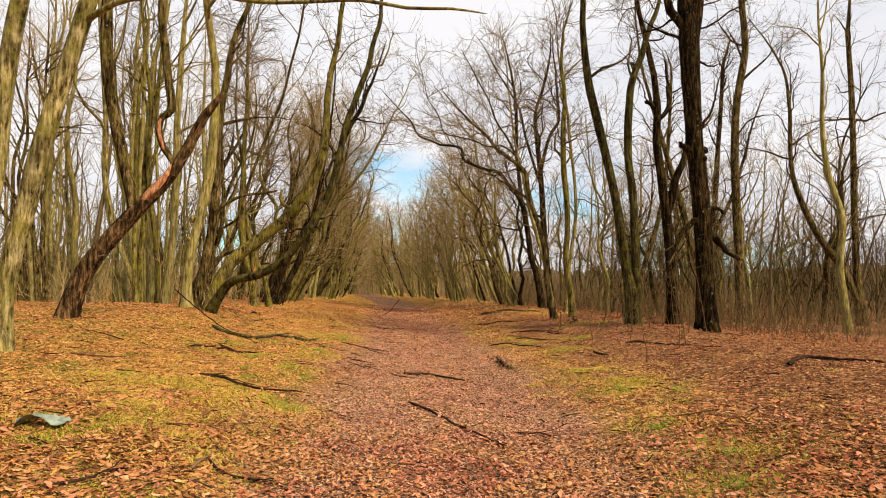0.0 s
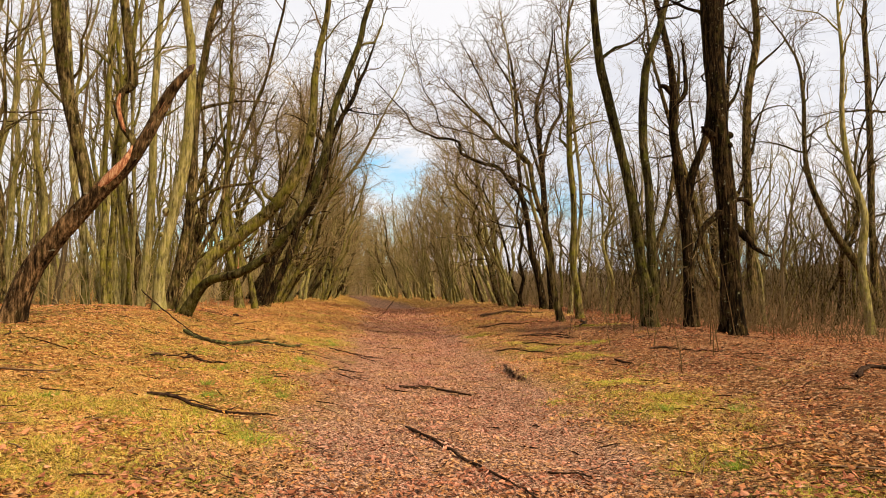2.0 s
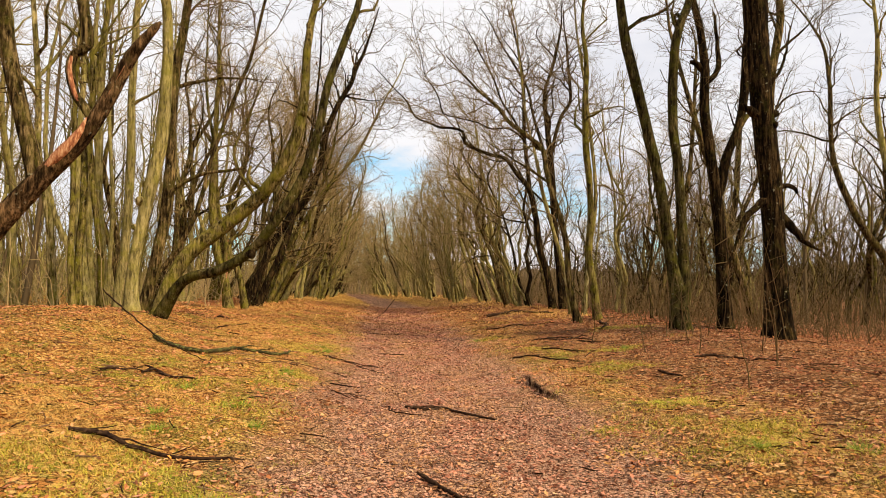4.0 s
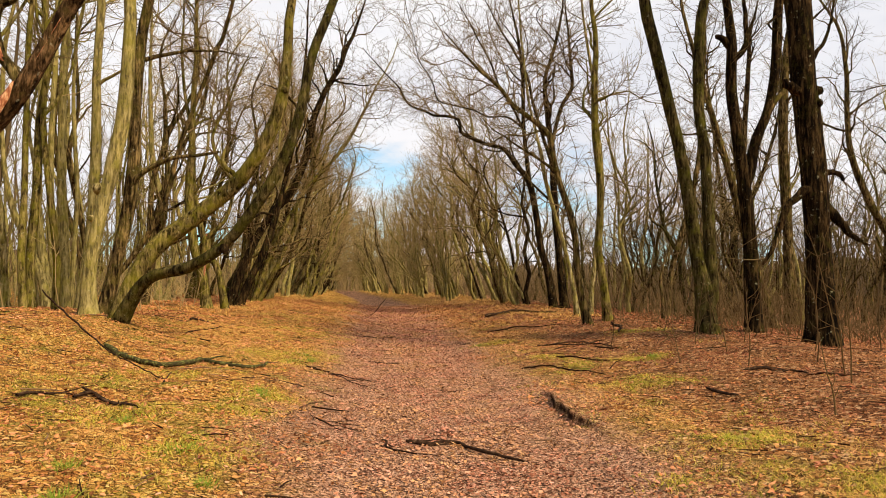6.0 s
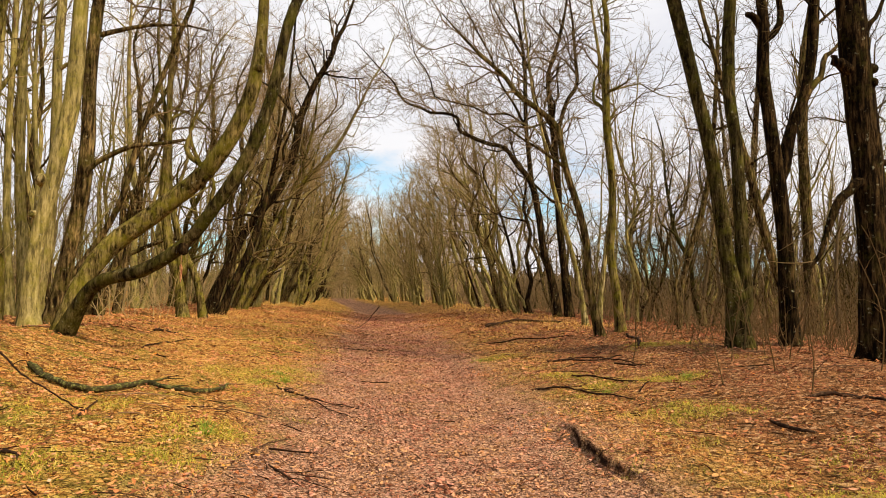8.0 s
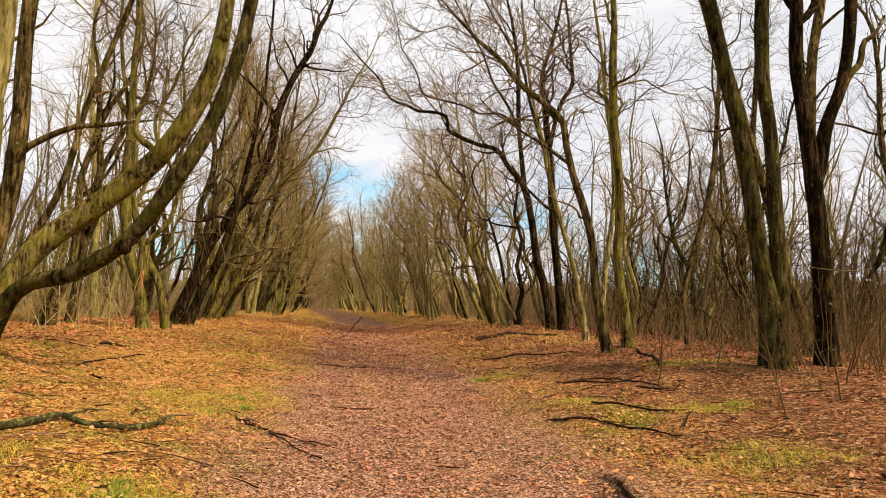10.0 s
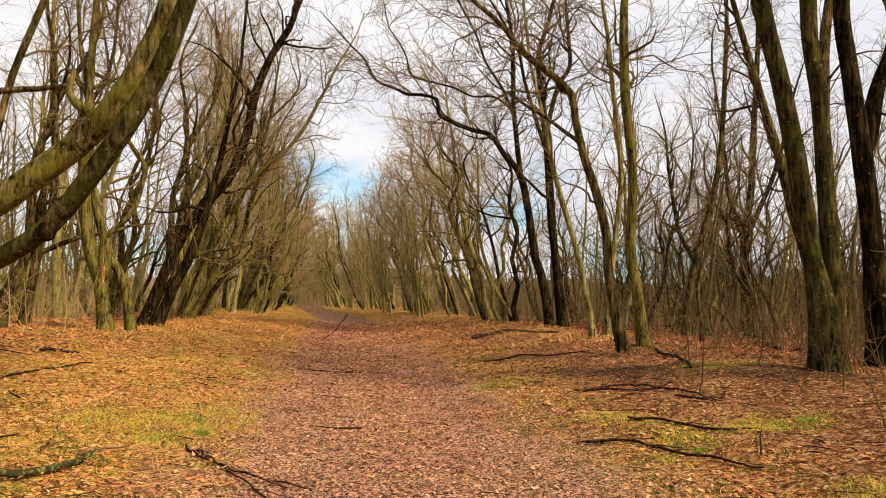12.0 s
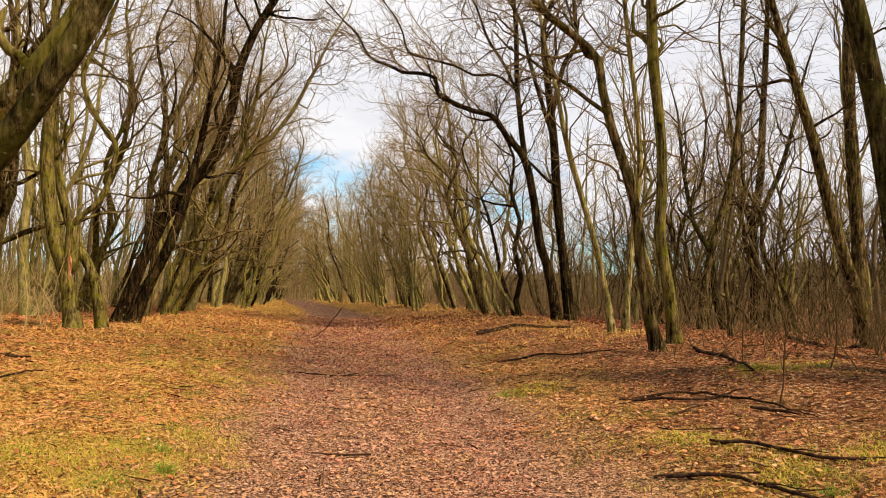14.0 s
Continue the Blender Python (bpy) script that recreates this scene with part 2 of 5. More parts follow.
def ground_material():
    s = Shade("leaf_strewn_soil", 1.0, 0.03)
    big = s.noise(0.7, 5.0, 0.6)
    ragged = s.mix(0.045, s.coords, s.noise(26.0, 3.0, 0.6, None, "Color"), "ADD")
    leafy = s.cells(21.0, ragged)
    leafy_small = s.cells(48.0, ragged)
    pick = s.t.nodes.new("ShaderNodeSeparateColor")
    s.link(leafy, pick.inputs[0])
    pick2 = s.t.nodes.new("ShaderNodeSeparateColor")
    s.link(leafy_small, pick2.inputs[0])
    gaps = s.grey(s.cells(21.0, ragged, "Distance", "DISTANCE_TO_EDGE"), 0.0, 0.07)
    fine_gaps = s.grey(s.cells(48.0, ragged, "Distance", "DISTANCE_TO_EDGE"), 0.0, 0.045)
    verge = s.ramp(pick.outputs[0], (0.0, (0.18, 0.065, 0.02)), (0.35, (0.46, 0.19, 0.045)), (0.65, (0.64, 0.32, 0.07)), (1.0, (0.74, 0.46, 0.15)))
    straw = s.ramp(pick2.outputs[1], (0.0, (0.24, 0.19, 0.02)), (0.5, (0.48, 0.36, 0.045)), (1.0, (0.64, 0.46, 0.1)))
    verge = s.mix(s.math("MULTIPLY", s.grey(s.noise(1.1, 6.0, 0.65), 0.5, 0.64), 0.7), verge, straw)
    sward = s.ramp(pick2.outputs[2], (0.0, (0.1, 0.11, 0.012)), (0.5, (0.27, 0.25, 0.028)), (1.0, (0.46, 0.36, 0.06)))
    verge = s.mix(s.math("MULTIPLY", s.grey(s.noise(1.7, 7.0, 0.7), 0.53, 0.62), 0.8), verge, sward)
    path = s.ramp(pick2.outputs[0], (0.0, (0.09, 0.038, 0.02)), (0.4, (0.5, 0.25, 0.14)), (1.0, (0.7, 0.41, 0.25)))
    split = s.t.nodes.new("ShaderNodeSeparateXYZ")
    s.link(s.coords, split.inputs[0])
    # the right bank turns redder, and darker by shade painted into it
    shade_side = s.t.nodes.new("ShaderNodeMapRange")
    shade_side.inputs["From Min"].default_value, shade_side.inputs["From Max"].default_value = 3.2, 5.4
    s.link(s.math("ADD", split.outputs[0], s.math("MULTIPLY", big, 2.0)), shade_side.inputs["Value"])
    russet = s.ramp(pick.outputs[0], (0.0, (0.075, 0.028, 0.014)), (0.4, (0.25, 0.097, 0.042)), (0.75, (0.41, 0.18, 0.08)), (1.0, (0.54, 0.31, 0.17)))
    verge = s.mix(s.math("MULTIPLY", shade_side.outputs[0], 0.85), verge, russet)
    swing = s.t.nodes.new("ShaderNodeMapRange")
    swing.interpolation_type = "SMOOTHSTEP"
    swing.inputs["From Min"].default_value, swing.inputs["From Max"].default_value = 42.0, 108.0
    swing.inputs["To Max"].default_value = 4.6
    s.link(split.outputs[1], swing.inputs["Value"])
    off = s.math("ABSOLUTE", s.math("SUBTRACT", s.math("ADD", split.outputs[0], swing.outputs[0]), 1.05))
    off = s.math("ADD", off, s.math("MULTIPLY", s.math("SUBTRACT", big, 0.5), 2.2))
    side = s.t.nodes.new("ShaderNodeMapRange")
    side.inputs["From Min"].default_value, side.inputs["From Max"].default_value = 1.2, 2.3
    s.link(off, side.inputs["Value"])
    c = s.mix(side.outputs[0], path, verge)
    c = s.mix(s.math("MULTIPLY", s.grey(s.noise(2.2, 8.0, 0.85), 0.5, 0.6), 0.5), c, (0.07, 0.03, 0.014))
    # shade between leaves, over dark soil, painted along the cell edges
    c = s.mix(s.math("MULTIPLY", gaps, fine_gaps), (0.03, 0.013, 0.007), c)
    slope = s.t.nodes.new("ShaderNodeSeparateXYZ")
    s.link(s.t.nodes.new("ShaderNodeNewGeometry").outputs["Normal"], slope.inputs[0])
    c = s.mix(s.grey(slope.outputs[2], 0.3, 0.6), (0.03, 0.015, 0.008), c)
    lie = s.math("ADD", s.math("MULTIPLY", pick.outputs[2], 1.5), s.math("ADD", gaps, s.noise(40.0, 4.0)))
    return s.done(c, lie, 1.0, 0.03)


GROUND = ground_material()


def stick_material():
    s = Shade("dead_stick_bark", 0.95, 0.04)
    g = s.noise(18.0, 5.0, 0.7)
    c = s.ramp(g, (0.35, (0.008, 0.004, 0.003)), (0.55, (0.042, 0.022, 0.011)), (0.75, (0.15, 0.09, 0.05)))
    return s.done(c, g, 0.8, 0.015)


STICK = stick_material()


def twig_litter_material():
    s = Shade("dead_twig_bark", 0.95, 0.04)
    return s.done(s.ramp(s.island(), (0.0, (0.012, 0.006, 0.003)), (0.5, (0.06, 0.03, 0.014)), (1.0, (0.24, 0.14, 0.075))))


TWIG_LITTER = twig_litter_material()


def mossy_stick_material():
    s = Shade("lichened_stick_bark", 0.95, 0.04)
    g = s.noise(22.0, 5.0, 0.7)
    c = s.ramp(g, (0.35, (0.025, 0.02, 0.012)), (0.52, (0.05, 0.042, 0.014)), (0.63, (0.19, 0.19, 0.05)), (0.8, (0.4, 0.38, 0.18)))
    return s.done(c, g, 0.8, 0.015)


STICK_MOSSY = mossy_stick_material()


# ---- meshes of wood ----
GRIDS = {}


class Wood:
    """Gathers tapered tubes and makes one mesh of them."""

    def __init__(self):
        self.verts, self.faces, self.count = [], [], 0

    def add(self, rings):
        n, k, _ = rings.shape
        if (n, k) not in GRIDS:
            i, j = np.meshgrid(np.arange(n - 1), np.arange(k), indexing="ij")
            GRIDS[n, k] = np.stack([i * k + j, i * k + (j + 1) % k, (i + 1) * k + (j + 1) % k, (i + 1) * k + j], -1).reshape(-1, 4)
        self.verts.append(rings.reshape(-1, 3))
        self.faces.append(GRIDS[n, k] + self.count)
        self.count += n * k

    def tube(self, pts, radii, sides, rough=0.0, seed=0):
        p = np.asarray(pts, float)
        d = np.gradient(p, axis=0)
        d /= np.linalg.norm(d, axis=1)[:, None] + 1e-9
        ref = np.array((0.83, 0.52, 0.12)) if abs(d[0][2]) > 0.5 else np.array((0.1, 0.15, 0.98))
        u = np.cross(d, ref)
        u /= np.linalg.norm(u, axis=1)[:, None] + 1e-9
        v = np.cross(d, u)
        ang = np.linspace(0, 2 * math.pi, sides, endpoint=False)
        r = np.asarray(radii, float)[:, None] * np.ones(sides)
        if rough:
            h = np.arange(len(p))[:, None] * 0.55
            s = seed * 1.7
            r = r * (1 + rough * (np.sin(2 * ang + h * 0.7 + s) + 0.8 * np.sin(3 * ang - h * 1.1 + 2 * s) + 0.6 * np.sin(5 * ang + h * 1.9 + s) + 0.5 * np.sin(h * 2.7 + ang + s)))
        self.add(p[:, None] + r[:, :, None] * (np.cos(ang)[None, :, None] * u[:, None] + np.sin(ang)[None, :, None] * v[:, None]))

    def tubes(self, lines, radii, sides):
        """Many plain tubes at once. lines: n x k x 3, radii: n x k."""
        d = np.gradient(lines, axis=1)
        d /= np.linalg.norm(d, axis=2)[:, :, None] + 1e-9
        ref = np.where(np.abs(d[:, :1, 2:]) > 0.5, np.array((0.83, 0.52, 0.12)), np.array((0.1, 0.15, 0.98)))
        u = np.cross(d, ref)
        u /= np.linalg.norm(u, axis=2)[:, :, None] + 1e-9
        v = np.cross(d, u)
        ang = np.linspace(0, 2 * math.pi, sides, endpoint=False)[None, None, :, None]
        rings = lines[:, :, None] + radii[:, :, None, None] * (np.cos(ang) * u[:, :, None] + np.sin(ang) * v[:, :, None])
        n, k = lines.shape[:2]
        i, j = np.meshgrid(np.arange(k - 1), np.arange(sides), indexing="ij")
        grid = np.stack([i * sides + j, i * sides + (j + 1) % sides, (i + 1) * sides + (j + 1) % sides, (i + 1) * sides + j], -1).reshape(-1, 4)
        self.verts.append(rings.reshape(-1, 3))
        self.faces.append((grid[None] + (np.arange(n) * k * sides)[:, None, None]).reshape(-1, 4) + self.count)
        self.count += n * k * sides

    def mesh(self, name, material, smooth=True):
        return quads(name, np.concatenate(self.verts), np.concatenate(self.faces), material, smooth)


def quads(name, verts, faces, material, smooth=True):
    me = bpy.data.meshes.new(name)
    me.vertices.add(len(verts))
    me.vertices.foreach_set("co", np.ascontiguousarray(verts, np.float32).ravel())
    me.loops.add(faces.size)
    me.loops.foreach_set("vertex_index", np.ascontiguousarray(faces, np.int32).ravel())
    me.polygons.add(len(faces))
    me.polygons.foreach_set("loop_start", np.arange(0, faces.size, faces.shape[1], dtype=np.int32))
    me.update(calc_edges=True)
    me.polygons.foreach_set("use_smooth", np.full(len(faces), smooth))
    me.materials.append(material)
    return me


def part(name, me, parent, label=""):
    ob = new(name, me)
    ob.parent = parent
    return tagged(ob, label)


def smooth_line(points, step):
    """A curve of even steps through the points (Catmull-Rom, any number of columns)."""
    p = np.asarray(points, float)
    p = np.vstack([2 * p[0] - p[1], p, 2 * p[-1] - p[-2]])
    out = []
    for i in range(1, len(p) - 2):
        n = max(2, int(np.linalg.norm(p[i + 1][:3] - p[i][:3]) / step))
        t = np.linspace(0, 1, n, endpoint=False)[:, None]
        out.append(0.5 * (2 * p[i] + (p[i + 1] - p[i - 1]) * t + (2 * p[i - 1] - 5 * p[i] + 4 * p[i + 1] - p[i + 2]) * t ** 2
                          + (3 * p[i] - p[i - 1] - 3 * p[i + 1] + p[i + 2]) * t ** 3))
    return np.vstack(out + [p[-2][None]])


def shoot(rng, start, way, length, steps, wander, lift):
    """The wandering line of a shoot that bends upwards."""
    d = np.array(way, float)
    d /= np.linalg.norm(d)
    pts = [np.array(start, float)]
    turns = rng.normal(0, wander, (steps, 3))
    for i in range(steps):
        d = d + turns[i]
        d[2] += lift
        d /= np.linalg.norm(d)
        pts.append(pts[-1] + d * (length / steps))
    return np.array(pts)


def aside(rng, way, angle):
    """A direction that leaves `way` by about that angle in radians, to a random side."""
    w = np.asarray(way, float) / np.linalg.norm(way)
    s = rng.normal(0, 1, 3)
    s -= w * s.dot(w)
    s /= np.linalg.norm(s)
    return w * math.cos(angle) + s * math.sin(angle)


def shoots(rng, starts, ways, lengths, steps, wander, lift):
    """Many wandering lines at once."""
    d = ways / (np.linalg.norm(ways, axis=1)[:, None] + 1e-9)
    pts = [np.asarray(starts, float)]
    for i in range(steps):
        d = d + rng.normal(0, wander, d.shape)
        d[:, 2] += lift
        d /= np.linalg.norm(d, axis=1)[:, None]
        pts.append(pts[-1] + d * (lengths / steps)[:, None])
    return np.stack(pts, 1)


def asides(rng, ways, angles):
    """Directions that leave `ways` by those angles, to random sides."""
    w = ways / (np.linalg.norm(ways, axis=1)[:, None] + 1e-9)
    s = rng.normal(0, 1, w.shape)
    s -= w * (s * w).sum(1)[:, None]
    s /= np.linalg.norm(s, axis=1)[:, None]
    return w * np.cos(angles)[:, None] + s * np.sin(angles)[:, None]


def side_shoots(rng, lines, each, low, angle, length, steps, wander, lift):
    """`each` shoots along every line, shorter towards its end."""
    n, k = lines.shape[:2]
    f = rng.uniform(low, 0.99, n * each)
    row = np.repeat(np.arange(n), each)
    at = (f * (k - 1)).astype(int)
    way = lines[row, at + 1] - lines[row, at]
    start = lines[row, at] + (f * (k - 1) - at)[:, None] * way
    span = rng.uniform(length[0], length[1], n * each) * (1.15 - 0.5 * f)
    return shoots(rng, start, asides(rng, way, rng.uniform(angle[0], angle[1], n * each)), span, steps, wander, lift)


def taper(lines, first, last):
    """Radii falling evenly along each line; first may differ from line to line."""
    return np.broadcast_to(first, (len(lines),))[:, None] * np.linspace(1, 0, lines.shape[1])[None] + last


def ramify(rng, wood, pts, radius, level, dense, size):
    """Side shoots along a limb, and finer ones along those."""
    length = np.linalg.norm(np.diff(pts, axis=0), axis=1).sum()
    count = max(2, int(length * dense[0] + rng.random()))
    for f in np.sort(rng.uniform(0.12, 1.0, count)):
        k = min(int(f * (len(pts) - 1)), len(pts) - 2)
        way = pts[k + 1] - pts[k]
        start = pts[k] + (f * (len(pts) - 1) - k) * way
        if level == 1:
            n = rng.uniform(0.7, 2.0) * size * (1.15 - 0.5 * f)
            line = shoot(rng, start, aside(rng, way, rng.uniform(0.45, 1.1)), n, 4, 0.27, 0.03)
            r = max(radius * (1 - f) * 0.5, 0.011)
            wood.tube(line, np.linspace(r, 0.005, 5), 3)
            ramify(rng, wood, line, r, 2, dense[1:], size)
        else:
            n = rng.uniform(0.3, 1.0) * size
            line = shoot(rng, start, aside(rng, way, rng.uniform(0.4, 1.05)), n, 2, 0.24, 0.04)
            wood.tube(line, (0.0065, 0.0048, 0.002), 3)


def limb_line(rng, start, way, length, radius):
    line = shoot(rng, start, way, length, max(6, int(length * 2.6)), 0.3, 0.02)
    return line, np.linspace(radius, 0.012, len(line))


# ---- ground ----
PROFILE_X = np.array((-400, -90, -30, -12, -7, -5, -3.6, -2.2, -1.3, -0.6, 0.0, 1.2, 2.3, 2.75, 3.3, 4.5, 6.0, 7.5, 9.0, 10.5, 14.0, 20.0, 40.0, 120.0, 400.0))
PROFILE_Z = np.array((1.0, 0.9, 0.8, 0.72, 0.66, 0.58, 0.46, 0.33, 0.22, 0.09, 0.0, -0.05, -0.04, 0.02, 0.11, 0.2, 0.33, 0.4, 0.36, 0.22, 0.02, -0.2, -0.4, -0.6, -0.6))


def ease(lo, hi, v):
    f = np.clip((v - lo) / (hi - lo), 0, 1)
    return f * f * (3 - 2 * f)


def bend(y):
    """How far the path has swung aside at its far end."""
    return 4.6 * ease(42, 108, np.asarray(y, float))


def ground_z(x, y):
    """Height of the forest floor: a sunken path between two low banks."""
    x, y = np.asarray(x, float), np.asarray(y, float)
    x = x + bend(y)
    i = np.clip(np.searchsorted(PROFILE_X, x, side="right") - 1, 0, len(PROFILE_X) - 2)
    f = ease(PROFILE_X[i], PROFILE_X[i + 1], x)
    z = PROFILE_Z[i] + f * (PROFILE_Z[i + 1] - PROFILE_Z[i])
    z = z + ease(3.0, 5.2, -x) * 0.33 * np.exp(-((y - 16.5) / 6.5) ** 2) + 0.1 * np.exp(-((x - 7.5) / 3) ** 2 - ((y - 21) / 5) ** 2)
    rough = 0.25 + 0.75 * ease(1.4, 2.6, np.abs(x - 1.1))
    z = z + rough * (0.022 * np.sin(1.9 * x + 0.7 * y + 1) + 0.02 * np.sin(-1.1 * x + 1.6 * y + 2.2) + 0.012 * np.sin(4.3 * x + 2.9 * y) + 0.01 * np.sin(3.1 * x - 5.2 * y + 0.6) + 0.006 * np.sin(9.1 * x + 7.3 * y))
    # two faint ruts, and the cut edge of the bank beside the path
    z = z - 0.03 * np.exp(-((x - 0.35) / 0.28) ** 2) - 0.03 * np.exp(-((x - 1.95) / 0.28) ** 2)
    edge = 2.56 - 0.05 * np.sin(2.1 * y) + 0.022 * np.sin(7 * y) + 0.012 * np.sin(17 * y + 1) + 0.008 * np.sin(31 * y)
    cut = np.exp(-((y - 12.9) / 1.15) ** 4)
    z = z + cut * (0.085 * ease(-0.014, 0.016, x - edge) * np.exp(-np.clip(x - edge, 0, 9) / 0.6) - 0.015 * np.exp(-((x - edge + 0.05) / 0.05) ** 2))
    return z


def gz(x, y):
    return float(ground_z(x, y))


def make_ground():
    xs = np.concatenate([-np.geomspace(400, 14, 28), np.arange(-13, -4, 0.25), np.arange(-4, 2.2, 0.12), np.arange(2.2, 2.42, 0.06), np.arange(2.42, 2.7, 0.01), np.arange(2.7, 2.74, 0.02), np.arange(2.74, 3.0, 0.06), np.arange(3.0, 10, 0.14), np.arange(10, 16, 0.3), np.geomspace(17, 400, 28)])
    ys = np.concatenate([-np.geomspace(300, 6, 18), np.arange(-5, 3, 0.4), np.arange(3, 11.5, 0.12), np.arange(11.5, 14.3, 0.04), np.arange(14.3, 24, 0.12), np.arange(24, 50, 0.4), np.geomspace(51, 600, 40)])
    gx, gy = np.meshgrid(xs, ys, indexing="ij")
    v = np.stack([gx, gy, ground_z(gx, gy)], -1).reshape(-1, 3)
    n, m = len(xs), len(ys)
    i, j = np.meshgrid(np.arange(n - 1), np.arange(m - 1), indexing="ij")
    f = np.stack([i * m + j, (i + 1) * m + j, (i + 1) * m + j + 1, i * m + j + 1], -1).reshape(-1, 4)
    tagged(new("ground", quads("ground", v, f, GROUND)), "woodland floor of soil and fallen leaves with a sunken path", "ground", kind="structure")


make_ground()


# ---- trees ----
def grow_tree(name, label, mat, x, y, stems, seed, tops=True, clear=2.6, size=1.0, height=14.0, dense=(2.6, 4.0), group="trees beside the path", dead=(), sides=14, step=0.22, bushy=1.0, bark_of=None, short=()):
    """A leafless tree. stems: lines of (dx, dy, height, radius) from the foot; stems past the first may spring from another one.
    Stems in `dead` end where they end; the others grow on to the tree's height and bear limbs and twigs."""
    rng = np.random.default_rng(seed)
    root = tagged(new(name), label, "tree", group)
    root.location = (x, y, gz(x, y))
    crown, grown = Wood(), []
    for number, pts in enumerate(stems):
        line = np.array(pts, float)
        if line[0][2] < 0.7:
            line[0][2] = -0.25
        low = line[0][2] < 0
        if not low and grown:
            near = min((p for g in grown for p in g if p[2] < line[0][2] - 0.12), key=lambda p: np.linalg.norm(p[:3] - line[0][:3]))
            line = np.vstack([[*near[:3], min(near[3] * 0.7, line[0][3])], line])
        fine = smooth_line(line, step)
        if number not in dead and tops:
            way = fine[-1][:3] - fine[-3][:3]
            way = way / np.linalg.norm(way)
            rest = max(height * rng.uniform(0.85, 1.05) - fine[-1][2], 2.5) if number not in short else 1.8
            more = shoot(rng, fine[-1][:3], way, rest, max(5, int(rest / (step * 1.6))), 0.05 + 0.1 * step, 0.03)[1:]
            thinner = np.linspace(fine[-1][3], 0.015, len(more) + 1)[1:]
            fine = np.vstack([fine, np.column_stack([more, thinner])])
        elif number in dead:
            tip = fine[-1].copy()
            tip[:3] += (fine[-1][:3] - fine[-2][:3]) * 0.35
            tip[3] *= 0.25
            fine = np.vstack([fine, tip])
        grown.append(fine)
        radii = fine[:, 3].copy()
        if low:
            radii *= 1 + 0.22 * np.exp(-np.clip(fine[:, 2], 0, 9) / 0.22)
        trunk = Wood()
        trunk.tube(fine[:, :3], radii, sides if radii.max() > 0.09 else min(sides, 9), 0.035, seed + number)
        part("trunk", trunk.mesh("trunk", (bark_of or {}).get(number, mat)), root)
        if number in dead:
            continue
        tall = fine[-1][2]
        big = fine[:, 3].max()
        reach = [k for k in range(len(fine) - 2) if fine[k][2] > clear]
        for k in reach:
            f = (fine[k][2] - clear) / max(tall - clear, 1)
            if rng.random() > (0.26 + 0.3 * f) * bushy * step / 0.25:
                continue
            way = fine[k + 1][:3] - fine[k][:3]
            out = aside(rng, way, rng.uniform(0.5, 0.95))
            out[2] = abs(out[2]) * 0.8 + 0.15
            long = rng.uniform(1.2, 3.6) * size * (1.05 - 0.45 * f) * (0.55 if fine[k][2] < clear + 1.5 else 1)
            r = min(fine[k][3] * rng.uniform(0.3, 0.6), 0.02 + 0.02 * long)
            l, rr = limb_line(rng, fine[k][:3], out, long, r)
            if r > 0.032:
                limb = Wood()
                limb.tube(l, rr, 7, 0.03, k)
                part("limb", limb.mesh("limb", mat), root)
            else:
                crown.tube(l, rr, 5)
            ramify(rng, crown, l, r, 1, dense, size)
        ramify(rng, crown, fine[-8:, :3], 0.02, 1, dense, size)
    if crown.count:
        # twigs against the sky, with the backlit darkness in their colour
        part("crown", crown.mesh("crown", TWIG_BROWN_SHADED), root, "fine bare twigs")
    return root


grow_tree("tree", "thick pale lichened tree leaning over the leaves", BARK_GREY, -4.91, 8.80, [
    [(0, 0, 0.06, 0.156), (0.02, 0, 0.59, 0.12), (0.1, 0, 1.28, 0.12), (0.26, 0, 1.97, 0.126), (0.41, 0, 2.67, 0.134), (0.56, 0, 3.31, 0.127), (0.76, 0, 4.02, 0.121), (0.98, 0, 4.83, 0.116)],
    [(-0.21, 0, 0.44, 0.157), (-0.23, 0, 1.66, 0.129), (-0.15, 0, 2.51, 0.122), (-0.11, 0, 3.21, 0.116), (-0.05, 0, 4, 0.117), (0.06, 0, 4.79, 0.112)],
    [(0.93, 0, 4.51, 0.05), (1.27, -0.2, 4.64, 0.042), (1.68, -0.4, 4.71, 0.038), (2.55, -0.6, 4.75, 0.033), (3.43, -0.8, 4.58, 0.028), (4.08, -1, 4.52, 0.024), (4.8, -1.2, 4.49, 0.024), (5.37, -1.4, 4.33, 0.02), (5.91, -1.6, 4.26, 0.017), (6.26, -1.8, 4.14, 0.008)]], 101, clear=5.0, height=15, dead=(2,))
